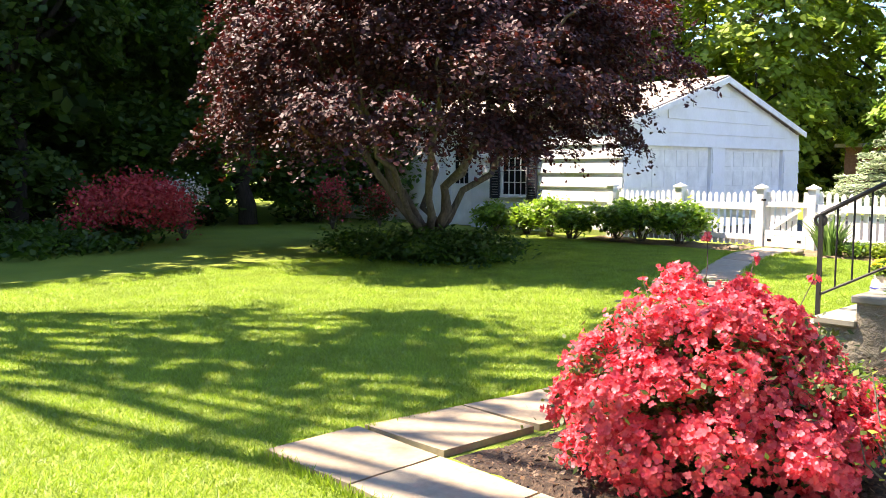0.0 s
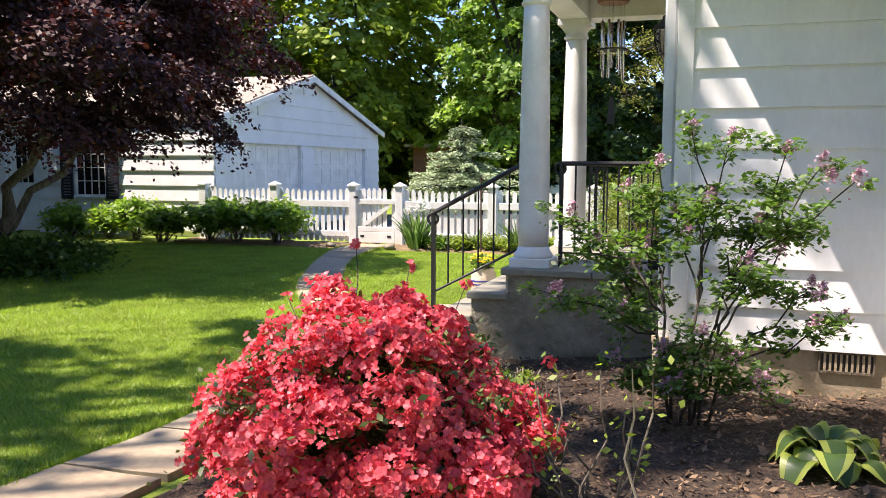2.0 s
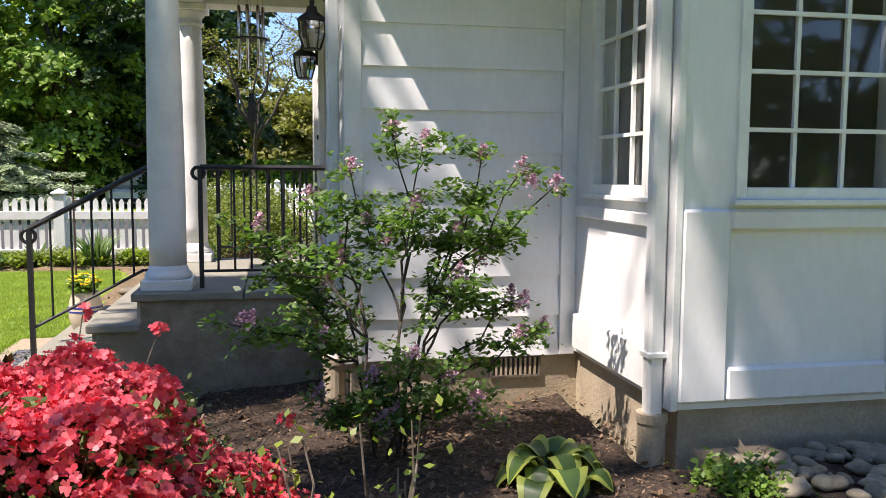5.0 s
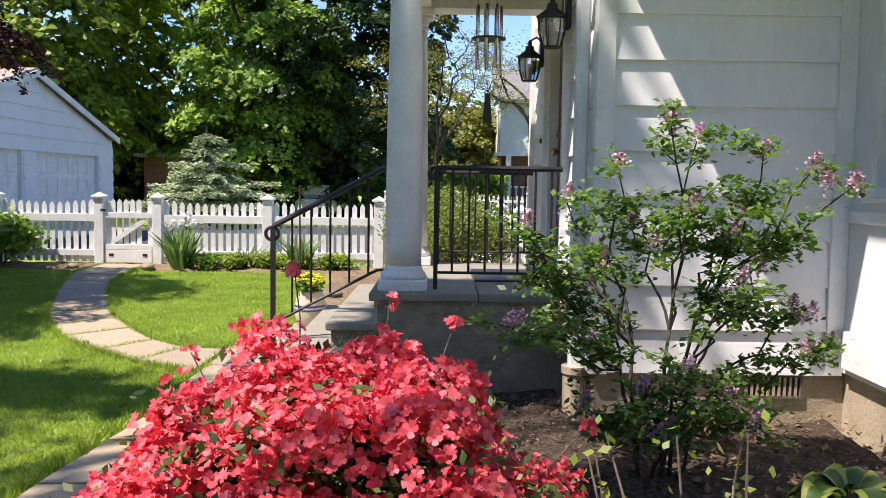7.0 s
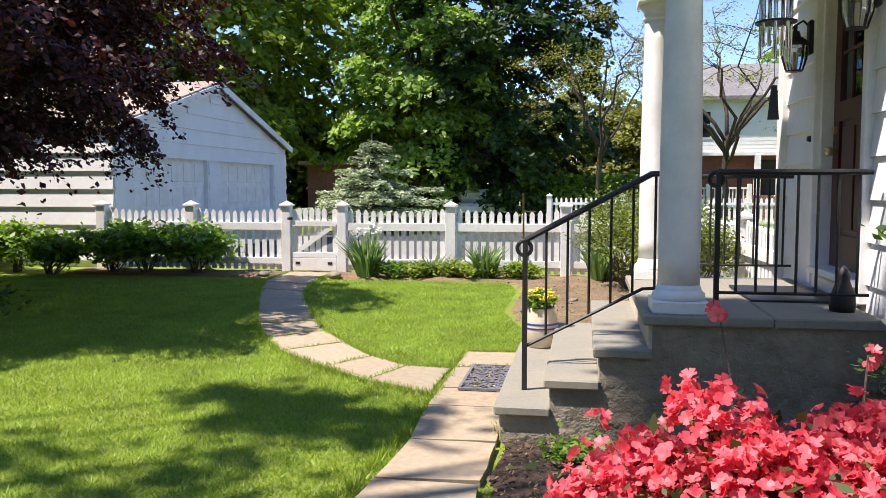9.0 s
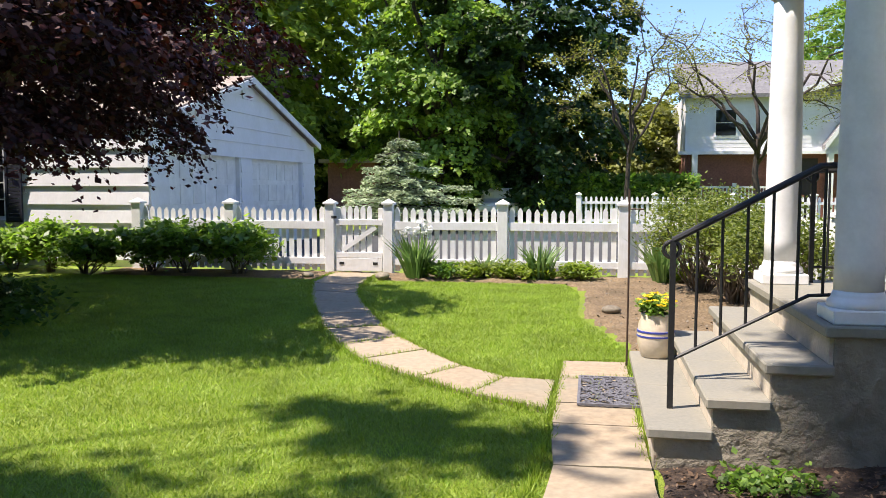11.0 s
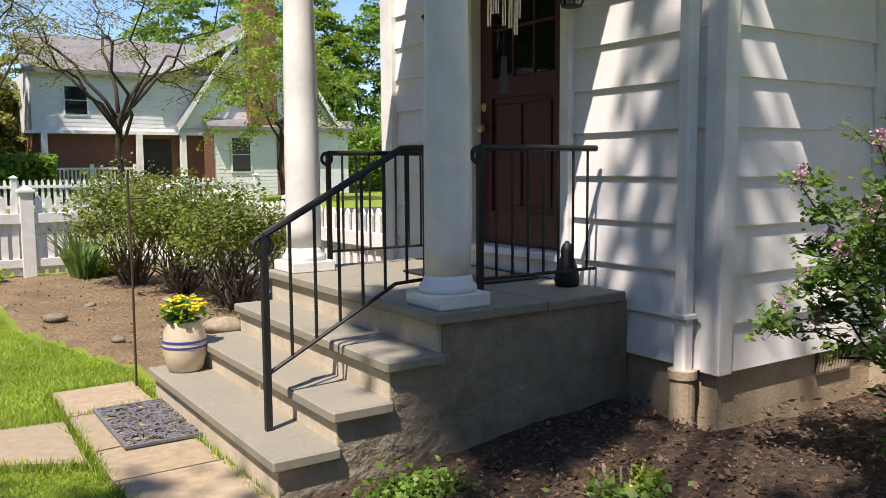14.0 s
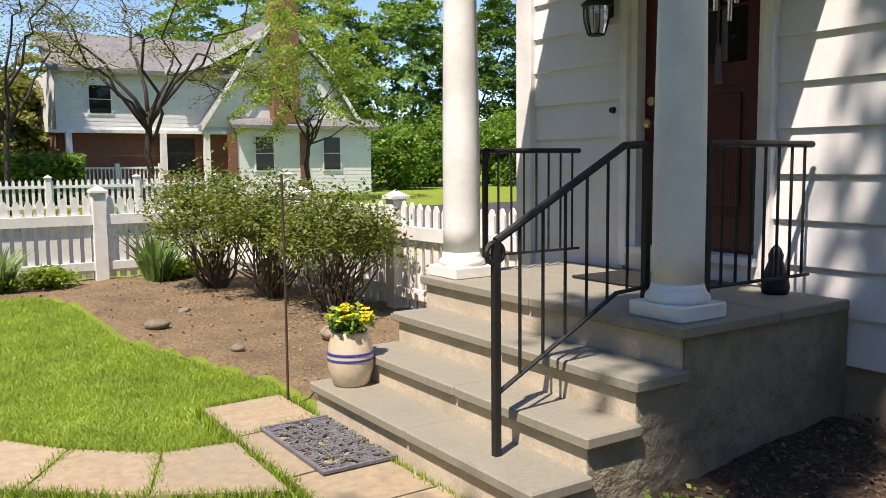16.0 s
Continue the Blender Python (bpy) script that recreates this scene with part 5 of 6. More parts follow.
def spruce(at, height, r):
    t = thing("blue_spruce", "blue-green spruce with tiered drooping boughs", "tree", at=(at[0], at[1], 0))
    bm = bmesh.new()
    tube(bm, [(0, 0, -0.1), (0, 0, height)], [0.12, 0.02], 8)
    part("trunk", bm, dark_bark, t)
    pts = []
    tiers = 8
    for k in range(tiers):
        z = 0.3 + (height - 0.45) * k / tiers
        rr = r * (1 - k / (tiers + 0.6)) ** 0.85
        n = 8 - k // 2
        for j in range(n):
            a = 2 * math.pi * (j + 0.5 * (k % 2)) / n + rng.uniform(-0.25, 0.25)
            L = rr * rng.uniform(0.6, 1.2)
            zb = z + rng.uniform(-0.12, 0.12)
            bm = bmesh.new()
            tube(bm, [(0, 0, zb + 0.12), (math.cos(a) * L * 0.5, math.sin(a) * L * 0.5, zb + 0.05), (math.cos(a) * L * 0.95, math.sin(a) * L * 0.95, zb - 0.06)], [0.03, 0.018, 0.006], 5)
            part("bough", bm, dark_bark, t)
            m = int(620 * L / r) + 40
            f, g = rng.random(m) ** 0.75, rng.uniform(-1, 1, m)
            wide = 0.34 * (1.05 - 0.7 * f) * L * g
            pts.append(np.stack([np.cos(a) * L * f - np.sin(a) * wide, np.sin(a) * L * f + np.cos(a) * wide, zb + 0.13 - 0.18 * f - 0.16 * g * g + 0.05 * f ** 3], 1) + rng.normal(size=(m, 3)) * 0.022)
    q = np.concatenate(pts)
    tagged(mesh_from("needles", leaves(q, 0.05, 1.4, 2.8), 4, spruce_leaf, t), kind="stuff")


spruce((-7.75, 20.5), 2.95, 2.55)

# canopy overhead that dapples the lawn and the house
def overhead_oak():
    t = thing("overhead_oak", "tall oak whose high boughs dapple the lawn", "tree", at=(-16.5, -9.0, 0))
    bm = bmesh.new()
    limb(bm, (0, 0, -0.1), (1.0, 0.6, 9.0), 0.42, 0.2, 0.05, 7, 10)
    part("trunk", bm, bark, t, smooth=True)
    groups = [((6.9, 4.6, 10.8), (2.7, 2.0, 1.1), 40, 50, 0.24), ((11.3, 5.0, 11.0), (1.6, 0.65, 0.6), 20, 20, 0.13), ((10.45, 6.75, 11.0), (0.8, 0.4, 0.5), 20, 40, 0.15), ((10.6, 7.2, 11.0), (0.6, 0.5, 0.6), 18, 36, 0.14), ((11.7, 6.8, 11.1), (0.95, 0.6, 0.5), 15, 12, 0.15),
              ((13.6, 5.1, 11.0), (1.3, 0.75, 0.8), 24, 60, 0.20),
              ((7.8, 7.1, 11.0), (1.0, 0.6, 0.5), 13, 50, 0.20), ((6.2, 5.9, 11.0), (0.9, 0.5, 0.5), 9, 50, 0.18)]
    for c, r, n, per, s in groups:
        p, cs = clumps(c, r, n, per, s, 0.1, -1.0, 0.35)
        tagged(mesh_from("foliage", leaves(p, 0.12, 0.8), 4, green_leaf, t), kind="stuff")
        for k in range(4):
            bm = bmesh.new()
            limb(bm, (1.0, 0.6, 8.8), Vector(cs[rng.integers(len(cs))]), 0.10, 0.02, 0.12, 6, 6)
            part("limb", bm, bark, t, smooth=True)


rng = np.random.default_rng(21)
overhead_oak()


# trees added out of view: dark reflections for the windows, less skylight
for x, y, h, r in ((-14, -17, 13, 5), (-5, -20, 14, 5), (4, -19, 13, 5), (13, -16, 13, 5), (18, -6, 13, 5), (-22, -13, 14, 5)):
    tree("unseen_tree", "unseen green tree added to close the yard and darken window reflections", (x, y), h, r, 3.0, 0.3, green_leaf, 200, 45, 0.32, 1.1, dark_bark, 5, -0.95, 0.5, "garden trees")


def far_woods():
    n = 60000
    a = np.radians(rng.uniform(96, 215, n))
    r = rng.uniform(38, 50, n)
    top = 7.5 + 2.5 * np.sin(a * 9) + 1.5 * np.sin(a * 23)
    z = rng.random(n) ** 0.9 * top
    pts = np.stack([r * np.cos(a) - 2, r * np.sin(a) + 4, z], 1)
    ob = mesh_from("far_woods", leaves(pts, 0.5, 0.3, 1.4), 4, deep_leaf)
    tagged(ob, "dense green woodland closing the far side", "woods", kind="stuff")


far_woods()

# ---------- shrubs and plants ----------
def shrub(name, label, at, radii, z, leaf_mat, n_clumps, per, leaf, clump_r, stems=14, group="", low=-0.5, hollow=0.35, stem_mat=bark, category="shrub", up=0.5):
    s = thing(name, label, category, group=group, at=(at[0], at[1], at[2] if len(at) > 2 else 0.03))
    pts, cs = clumps((0, 0, z), radii, n_clumps, per, clump_r, hollow, low)
    pts[:, 2] = np.maximum(pts[:, 2], 0.03)
    bm = bmesh.new()
    for k in range(stems):
        c = Vector(cs[rng.integers(len(cs))])
        limb(bm, (rng.uniform(-0.1, 0.1) * radii[0], rng.uniform(-0.1, 0.1) * radii[1], -0.05), c, 0.014, 0.004, 0.3, 4, 5)
    part("branch_frame", bm, stem_mat, s)
    mesh_from("foliage", leaves(pts, leaf, up), 4, leaf_mat, s)
    return s, cs


shrub("rose_bush", "twiggy green and bronze shrub in bare soil", (-0.85, 7.25), (0.7, 0.7, 0.55), 0.75, rose_leaf, 110, 62, 0.029, 0.12, 44, "bushes by the porch", -0.35)
shrub("rose_bush", "twiggy green and bronze shrub in bare soil", (-0.62, 6.2), (0.62, 0.7, 0.5), 0.72, rose_leaf, 110, 62, 0.029, 0.12, 44, "bushes by the porch", -0.35)
shrub("rose_bush", "twiggy green and bronze shrub beside the porch", (-0.52, 5.0), (0.55, 0.7, 0.45), 0.65, rose_leaf, 100, 62, 0.029, 0.12, 44, "bushes by the porch", -0.35)
for x, y, r, h in ((-9.6, 7.9, 0.55, 0.5), (-8.75, 8.2, 0.6, 0.62), (-8.15, 8.15, 0.55, 0.66), (-7.35, 8.2, 0.62, 0.66), (-10.4, 8.2, 0.55, 0.62), (-11.2, 8.4, 0.5, 0.5), (-12.2, 8.4, 0.5, 0.45)):
    shrub("peony_bush", "leafy green peony clump along the white fence", (x, y), (r * 0.9, r * 0.75, h * 0.58), h * 0.68, peony_leaf, 62, 30, 0.07, 0.10, 14, "peonies along the fence", -0.7)
for x, y in ((-3.9, 8.2), (-3.45, 8.3), (-4.25, 8.15), (-3.0, 8.2), (-0.9, 8.3), (-2.4, 8.4)):
    shrub("ground_cover", "low lime-green mound of perennials by the fence", (x, y), (0.28, 0.2, 0.11), 0.10, lime_leaf if x > -4 else mid_leaf, 50, 24, 0.04, 0.06, 4, "low perennials", -0.3)


def iris(x, y, n, h, flowers, label):
    s = thing("iris_clump", label, "iris", group="irises along the fence", at=(x, y, 0.03))
    v = []
    for k in range(n):
        a, r = rng.uniform(0, 6.283), rng.uniform(0, 0.13)
        b = np.array([r * math.cos(a), r * math.sin(a), 0.0])
        lean = rng.uniform(0.1, 0.55)
        d = np.array([math.cos(a) * lean, math.sin(a) * lean, 1.0])
        hh = h * rng.uniform(0.6, 1.1)
        side = np.array([-math.sin(a + 0.7), math.cos(a + 0.7), 0]) * 0.019
        m = b + d * hh * 0.6
        t = m + (d + np.array([math.cos(a), math.sin(a), -0.4]) * lean) * hh * 0.4
        v += [b - side, b + side, m + side, m - side, m - side, m + side, t + side * 0.1, t - side * 0.1]
    tagged(mesh_from("blade_fan", np.array(v), 4, iris_leaf, s), kind="stuff")
    if flowers:
        bm = bmesh.new()
        c = []
        for k in range(flowers):
            x1, z1 = rng.uniform(-0.2, 0.2), rng.uniform(0.62, 0.8)
            tube(bm, [(x1 * 0.3, 0, 0), (x1, 0, z1)], 0.006, 5)
            c.append((x1, 0, z1))
        part("stalk", bm, green_leaf, s)
        pts = np.repeat(np.array(c), 14, axis=0) + rng.normal(size=(14 * flowers, 3)) * 0.035
        mesh_from("bloom", leaves(pts, 0.07, 0.3, 1.2), 4, white_petal, s, "white iris blooms")


iris(-4.62, 8.1, 120, 0.62, 5, "tall iris clump with white blooms")
iris(-2.9, 8.2, 80, 0.52, 0, "grey-green iris clump without blooms")
iris(-1.25, 8.2, 90, 0.6, 0, "grey-green iris clump without blooms")
iris(-3.7, 8.35, 22, 0.35, 0, "small young iris clump")

for x, y, r, h in ((15.5, 47, 2.6, 2.0), (19.5, 45, 2.8, 2.4), (23.5, 42, 2.8, 2.4), (28.0, 39, 3.0, 2.4), (19.0, 38, 1.6, 1.8)):
    shrub("background_bush", "dense green bush closing the view past the porch", (x, y), (r, r, h), h * 0.9, mid_leaf, 190, 60, 0.15, 0.4, 10, "bushes past the neighbour's house", -0.95)

# ground cover ring below the maple and dark border on the left
shrub("pachysandra", "dark ground cover round the maple trunk", (-9.1, 3.5), (2.0, 1.3, 0.16), 0.14, deep_leaf, 420, 40, 0.055, 0.14, 4, "ground cover", -0.3, 0.1, category="ground cover")
shrub("pachysandra", "dark ground cover along the shaded border", (-15.0, -1.0), (2.5, 2.4, 0.14), 0.12, deep_leaf, 420, 22, 0.10, 0.16, 4, "ground cover", -0.3, 0.1, category="ground cover")
for x, y, r in ((-17.5, -6, 1.8), (-18.5, -1.5, 1.8), (-18.5, 3.5, 1.7), (-18.0, 7.5, 1.7), (-16.6, 9.6, 1.1), (-17.5, -10, 2.0), (-21, -4.5, 2.0), (-22, -8, 2.2), (-20.5, 0.5, 1.8)):
    shrub("understory_bush", "dark evergreen bush below the woodland trees", (x, y), (r, r, 1.7), 1.6, deep_leaf, 170, 40, 0.14, 0.3, 12, "dark understory", -0.95)


def bloom_shrub(name, label, at, radii, z, petal, n, per, size, clump_r, leaf_n=60):
    s = thing(name, label, "azalea", at=(at[0], at[1], 0.02))
    pts, cs = clumps((0, 0, z), radii, n, per, clump_r, 0.7, -0.4)
    mesh_from("blossom", leaves(pts, size, 0.2, 1.1), 4, petal, s)
    p2, c2 = clumps((0, 0, z * 0.9), [r * 0.85 for r in radii], leaf_n, 30, clump_r, 0.3, -0.6)
    p2[:, 2] = np.maximum(p2[:, 2], 0.02)
    mesh_from("foliage", leaves(p2, size * 0.8, 0.4), 4, azalea_leaf, s)
    bm = bmesh.new()
    for k in range(20):
        limb(bm, (0, 0, -0.05), Vector(c2[rng.integers(len(c2))]), 0.012, 0.004, 0.3, 4, 5)
    part("branch_frame", bm, bark, s)


bloom_shrub("red_azalea", "red azalea in bloom in deep shade", (-14.3, 1.0), (1.05, 1.05, 0.62), 0.6, shade_red, 150, 40, 0.06, 0.16)
bloom_shrub("white_azalea", "white azalea beside the red one in shade", (-15.0, 2.3), (0.32, 0.32, 0.3), 0.85, white_petal, 26, 30, 0.05, 0.15)
bloom_shrub("red_azalea", "small red azalea near the maple trunk", (-15.2, 6.1), (0.28, 0.28, 0.55), 0.6, shade_red, 36, 36, 0.06, 0.14)
bloom_shrub("red_azalea", "small red azalea near the maple trunk", (-15.2, 7.5), (0.24, 0.24, 0.45), 0.5, shade_red, 24, 36, 0.06, 0.14)


# the coral azalea beside the path
def coral_azalea():
    s = thing("coral_azalea", "coral-pink azalea shrub in full bloom beside the path", "azalea", at=(-1.02, -2.04, 0.05))
    rad = np.array((0.66, 0.62, 0.47))
    zc = 0.40
    pads = [(np.array((-0.20, 0.04, 0.83)), 0.13), (np.array((0.10, 0.06, 0.80)), 0.15), (np.array((-0.05, -0.10, 0.76)), 0.15), (np.array((0.30, 0.02, 0.74)), 0.12)]
    for z, ring, count, size in ((0.12, 0.54, 14, 0.14), (0.24, 0.59, 13, 0.16), (0.38, 0.57, 13, 0.17), (0.52, 0.48, 12, 0.17), (0.67, 0.35, 9, 0.16), (0.74, 0.16, 4, 0.16)):
        for k in range(count):
            a = 2 * math.pi * (k + 0.5 * (z > 0.2)) / count + rng.uniform(-0.2, 0.2)
            rr = ring * rng.uniform(0.80, 1.20)
            pads.append((np.array((rr * math.cos(a), rr * math.sin(a) * 0.95, z + rng.uniform(-0.07, 0.08))), size * rng.uniform(0.65, 1.15)))
    pads += [(np.array((-0.72, -0.12, 0.16)), 0.09), (np.array((0.70, 0.05, 0.34)), 0.10), (np.array((-0.66, 0.1, 0.36)), 0.09)]
    extra = np.array([(-0.16, 0.22, 1.02), (0.12, 0.12, 0.95), (-0.42, 0.1, 0.80), (0.68, 0.15, 0.60), (-0.72, -0.1, 0.40), (0.3, 0.3, 0.86)])
    spots, stalks = [], []
    for c0, size in pads:
        out = np.array((c0[0], c0[1], 0.55 * c0[2] + 0.12))
        out /= np.linalg.norm(out)
        up = Vector(out * (1.0 - 0.6 * c0[2]) + np.array((0, 0, 0.30 + 0.6 * c0[2]))).normalized()
        u = up.orthogonal().normalized()
        w = up.cross(u)
        for k in range(int(195 * (size / 0.17) ** 2)):
            f, a = math.sqrt(rng.random()), rng.uniform(0, 6.283)
            f *= 0.8 + 0.2 * math.sin(3 * a + c0[0] * 40)
            e = u * math.cos(a) + w * math.sin(a)
            p = Vector(c0) + e * f * size + up * (0.30 * size * (1 - f * f) - 0.25 * size * f * f + rng.normal() * 0.022)
            if p.z < 0.035:
                continue
            spots.append((p, (up + e * 0.75 * f + Vector(rng.normal(size=3)) * 0.5).normalized()))
        stalks.append(Vector(c0) - up * 0.03)
    coat = 0
    while coat < 2200:
        q = unit(1)[0]
        p = q * np.array((0.62, 0.60, 0.74)) * rng.uniform(0.86, 1.0) + np.array((0, 0, 0.07))
        if p[2] < 0.05 or noise.noise((p[0] * 7, p[1] * 7, p[2] * 9)) < -0.16:
            continue
        coat += 1
        spots.append((Vector(p), (Vector(q) + Vector(rng.normal(size=3)) * 0.5).normalized()))
    for q in extra:
        for k in range(4):
            o = Vector(rng.normal(size=3)).normalized()
            spots.append((Vector(q) + o * 0.02, (o + Vector((0, 0, 0.5))).normalized()))
    verts, faces = [], []
    for mid, ax in spots:
        u = ax.orthogonal().normalized()
        w = ax.cross(u)
        R = rng.uniform(0.0125, 0.0205)
        ph = rng.uniform(0, 6.28)
        k0 = len(verts)
        verts.append(mid - ax * R * 0.6)
        for k in range(5):
            a = ph + k * 1.2566
            e = u * math.cos(a) + w * math.sin(a)
            g = u * math.cos(a + 1.5708) + w * math.sin(a + 1.5708)
            curl = R * rng.uniform(-0.35, 0.55)
            i = len(verts)
            verts += [mid + e * R * 0.45 - g * R * 0.34, mid + e * R * 0.85 - g * R * 0.45 + ax * curl, mid + e * R * 1.04 + ax * curl * 0.5, mid + e * R * 0.84 + g * R * 0.45 + ax * curl * 0.8, mid + e * R * 0.45 + g * R * 0.34]
            faces.append((k0, i, i + 1, i + 2, i + 3, i + 4))
    mesh_indexed("blossom", np.array([tuple(q) for q in verts]), faces, coral, s, "ruffled coral-pink five-petalled blossoms")
    pts, cs = clumps((0, 0, zc * 0.95), rad * 0.86, 420, 26, 0.05, 0.45, -0.75)
    tuft = np.array([tuple(q) for q in stalks]).repeat(40, 0)
    tuft += rng.normal(size=tuft.shape) * np.array((0.075, 0.075, 0.03))
    pts = np.concatenate([pts, tuft])
    pts[:, 2] = np.maximum(pts[:, 2], 0.03)
    tagged(mesh_from("foliage", leaves(pts, 0.018, 0.4, 2.2), 4, azalea_leaf, s), kind="stuff")
    bm = bmesh.new()
    for q in stalks:
        limb(bm, (rng.uniform(-0.1, 0.1), rng.uniform(-0.1, 0.1), -0.05), q, 0.011, 0.003, 0.25, 5, 5)
    for q in extra:
        limb(bm, Vector(q) * 0.6, Vector(q), 0.004, 0.002, 0.1, 3, 4)
    part("branch_frame", bm, bark, s)


coral_azalea()


def lilac():
    s = thing("lilac_bush", "open dwarf lilac with pale purple flower heads", "lilac", at=(0.12, -0.82, 0.12))
    heads, pts = [], []
    # main stems, each with the sprays it carries at its end
    stems = [((-0.10, -0.02, 0.55), ((-0.16, 0.1, 1.28), (-0.34, 0.30, 1.14), (-0.56, -0.12, 1.02), (-0.46, 0.05, 0.88))),
             ((-0.14, 0.02, 0.45), ((-0.40, 0.22, 0.76), (-0.62, -0.22, 0.66), (-0.30, -0.12, 0.56), (-0.34, 0.38, 0.60), (-0.20, 0.26, 0.90))),
             ((0.05, 0.0, 0.62), ((0.0, -0.1, 1.44), (0.17, 0.12, 1.40), (0.09, -0.12, 1.12), (-0.08, 0.18, 1.04))),
             ((0.16, 0.02, 0.66), ((0.42, 0.05, 1.34), (0.70, -0.15, 1.22), (0.56, -0.1, 1.28), (0.39, 0.15, 1.12))),
             ((0.14, -0.03, 0.45), ((0.46, 0.1, 0.95), (0.26, -0.2, 0.82), (0.30, 0.05, 0.98))),
             ((0.20, -0.02, 0.32), ((0.68, -0.05, 0.56), (0.54, 0.0, 0.70))),
             ((0.02, -0.1, 0.18), ((-0.10, -0.2, 0.42), (0.22, -0.22, 0.40), (0.36, -0.15, 0.28), (-0.32, -0.18, 0.34), (-0.02, -0.28, 0.26), (0.08, -0.18, 0.50), (-0.20, -0.1, 0.24)))]
    for fork, ends in stems:
        bm = bmesh.new()
        limb(bm, (fork[0] * 0.3 + rng.uniform(-0.05, 0.05), rng.uniform(-0.05, 0.05), -0.1), fork, 0.010, 0.007, 0.12, 5, 7)
        stem = part("stem", bm, dark_bark, s, smooth=True)
        for e in ends:
            bm = bmesh.new()
            path = limb(bm, fork, e, 0.0065, 0.003, 0.22, 6, 6)
            part("branch", bm, dark_bark, stem)
            for j in range(9):
                b = path[rng.integers(3, 7)]
                f = b + Vector((rng.uniform(-0.15, 0.15), rng.uniform(-0.14, 0.14), rng.uniform(-0.05, 0.09)))
                bm = bmesh.new()
                limb(bm, b, f, 0.003, 0.0012, 0.2, 3, 4)
                part("twig", bm, dark_bark, stem)
                for g in (0.3, 0.55, 0.8, 1.0):
                    q = np.array(b.lerp(f, g))
                    pts += [q + rng.normal(size=3) * np.array((0.032, 0.032, 0.018)) for _ in range(9)]
            heads.append(Vector(e))
            if rng.random() < 0.55:
                heads.append(Vector(path[5]) + Vector((rng.uniform(-0.1, 0.1), -0.08, 0.03)))
    tagged(mesh_from("foliage", leaves(np.array(pts), 0.0225, 0.8, 1.8), 4, lilac_leaf, s), kind="stuff")
    for h in heads:
        L = rng.uniform(0.045, 0.085)
        f = rng.random(130)
        q = np.array(h) + np.stack([0.2 * L * f, 0 * f, L * f], 1) + rng.normal(size=(130, 3)) * 0.021 * (1.15 - f[:, None])
        tagged(mesh_from("flower_head", leaves(q, 0.014, 0.3, 1.0), 4, lilac_petal, s), kind="stuff")


lilac()


def dry_rose():
    s = thing("bare_rose", "half-bare rose canes with a few leaves", "rose", at=(-0.12, -2.05, 0.09))
    pts = []
    for k in range(9):
        bm = bmesh.new()
        e = Vector((rng.uniform(-0.25, 0.25), rng.uniform(-0.15, 0.15), rng.uniform(0.3, 0.62)))
        p = limb(bm, (rng.uniform(-0.1, 0.1), rng.uniform(-0.05, 0.05), -0.08), e, 0.007, 0.003, 0.25, 5, 5)
        pts += [np.array(q) + rng.normal(size=3) * 0.04 for q in p[3:] for _ in range(4)]
        part("cane", bm, bark, s)
    mesh_from("foliage", leaves(np.array(pts), 0.022, 0.5), 4, lime_leaf, s)
    bm = bmesh.new()
    tube(bm, [(0.13, -0.1, -0.05), (0.15, -0.11, 0.15), (0.10, -0.1, 0.30), (0.13, -0.1, 0.45), (0.12, -0.12, 0.62)], [0.006, 0.006, 0.005, 0.004, 0.002], 6)
    part("dead_cane", bm, flag, s, "pale dead cane")


dry_rose()


def hosta():
    s = thing("hosta", "variegated hosta with yellow-edged green leaves", "hosta", at=(0.72, -1.28, 0.13))
    for k in range(21):
        green, edge = bmesh.new(), bmesh.new()
        a = k * 2.4 + rng.uniform(-0.2, 0.2)
        ring = k / 21
        L, wd = 0.115 + 0.04 * rng.random(), 0.064 + 0.016 * rng.random()
        start = 0.03 + 0.13 * ring
        rise = 0.135 - 0.09 * ring + rng.uniform(-0.02, 0.02)
        dirv = Vector((math.cos(a), math.sin(a), 0))
        side = Vector((-dirv.y, dirv.x, 0))
        rows = []
        for j in range(7):
            f = j / 6
            c = dirv * (start + L * f) + Vector((0, 0, rise + 0.07 * math.sin(f * 2.4) - (0.085 + 0.03 * (k % 3)) * f * f))
            w = wd * math.sin(math.pi * min(0.10 + f * 0.90, 1)) ** 0.55 * (1.12 - 0.25 * f) + 0.002
            rows.append((c, w))
        for (c0, w0), (c1, w1) in zip(rows, rows[1:]):
            lift = Vector((0, 0, 0.40 * math.sin(k * 1.7)))
            for bm_, lo, hi in ((green, 0.0, 0.55), (edge, 0.55, 1.0)):
                for sg in (-1, 1):
                    q = [c0 + side * sg * w0 * lo + lift * w0 * lo, c0 + side * sg * w0 * hi + lift * w0 * hi, c1 + side * sg * w1 * hi + lift * w1 * hi, c1 + side * sg * w1 * lo + lift * w1 * lo]
                    vs = [bm_.verts.new(p) for p in q]
                    bm_.faces.new(vs if sg > 0 else vs[::-1])
        tube(green, [(0, 0, -0.04), dirv * start + Vector((0, 0, rise))], 0.006, 4)
        for b in (green, edge):
            bmesh.ops.remove_doubles(b, verts=b.verts, dist=0.0005)
        o = part("leaf", green, hosta_green, s, smooth=True)
        part("leaf_margin", edge, hosta_edge, o, smooth=True)


hosta()
shrub("weed_patch", "small green weeds among the stones", (1.42, -1.55, 0.17), (0.22, 0.16, 0.06), 0.04, mid_leaf, 40, 16, 0.022, 0.05, 3, "small weeds", -0.2)
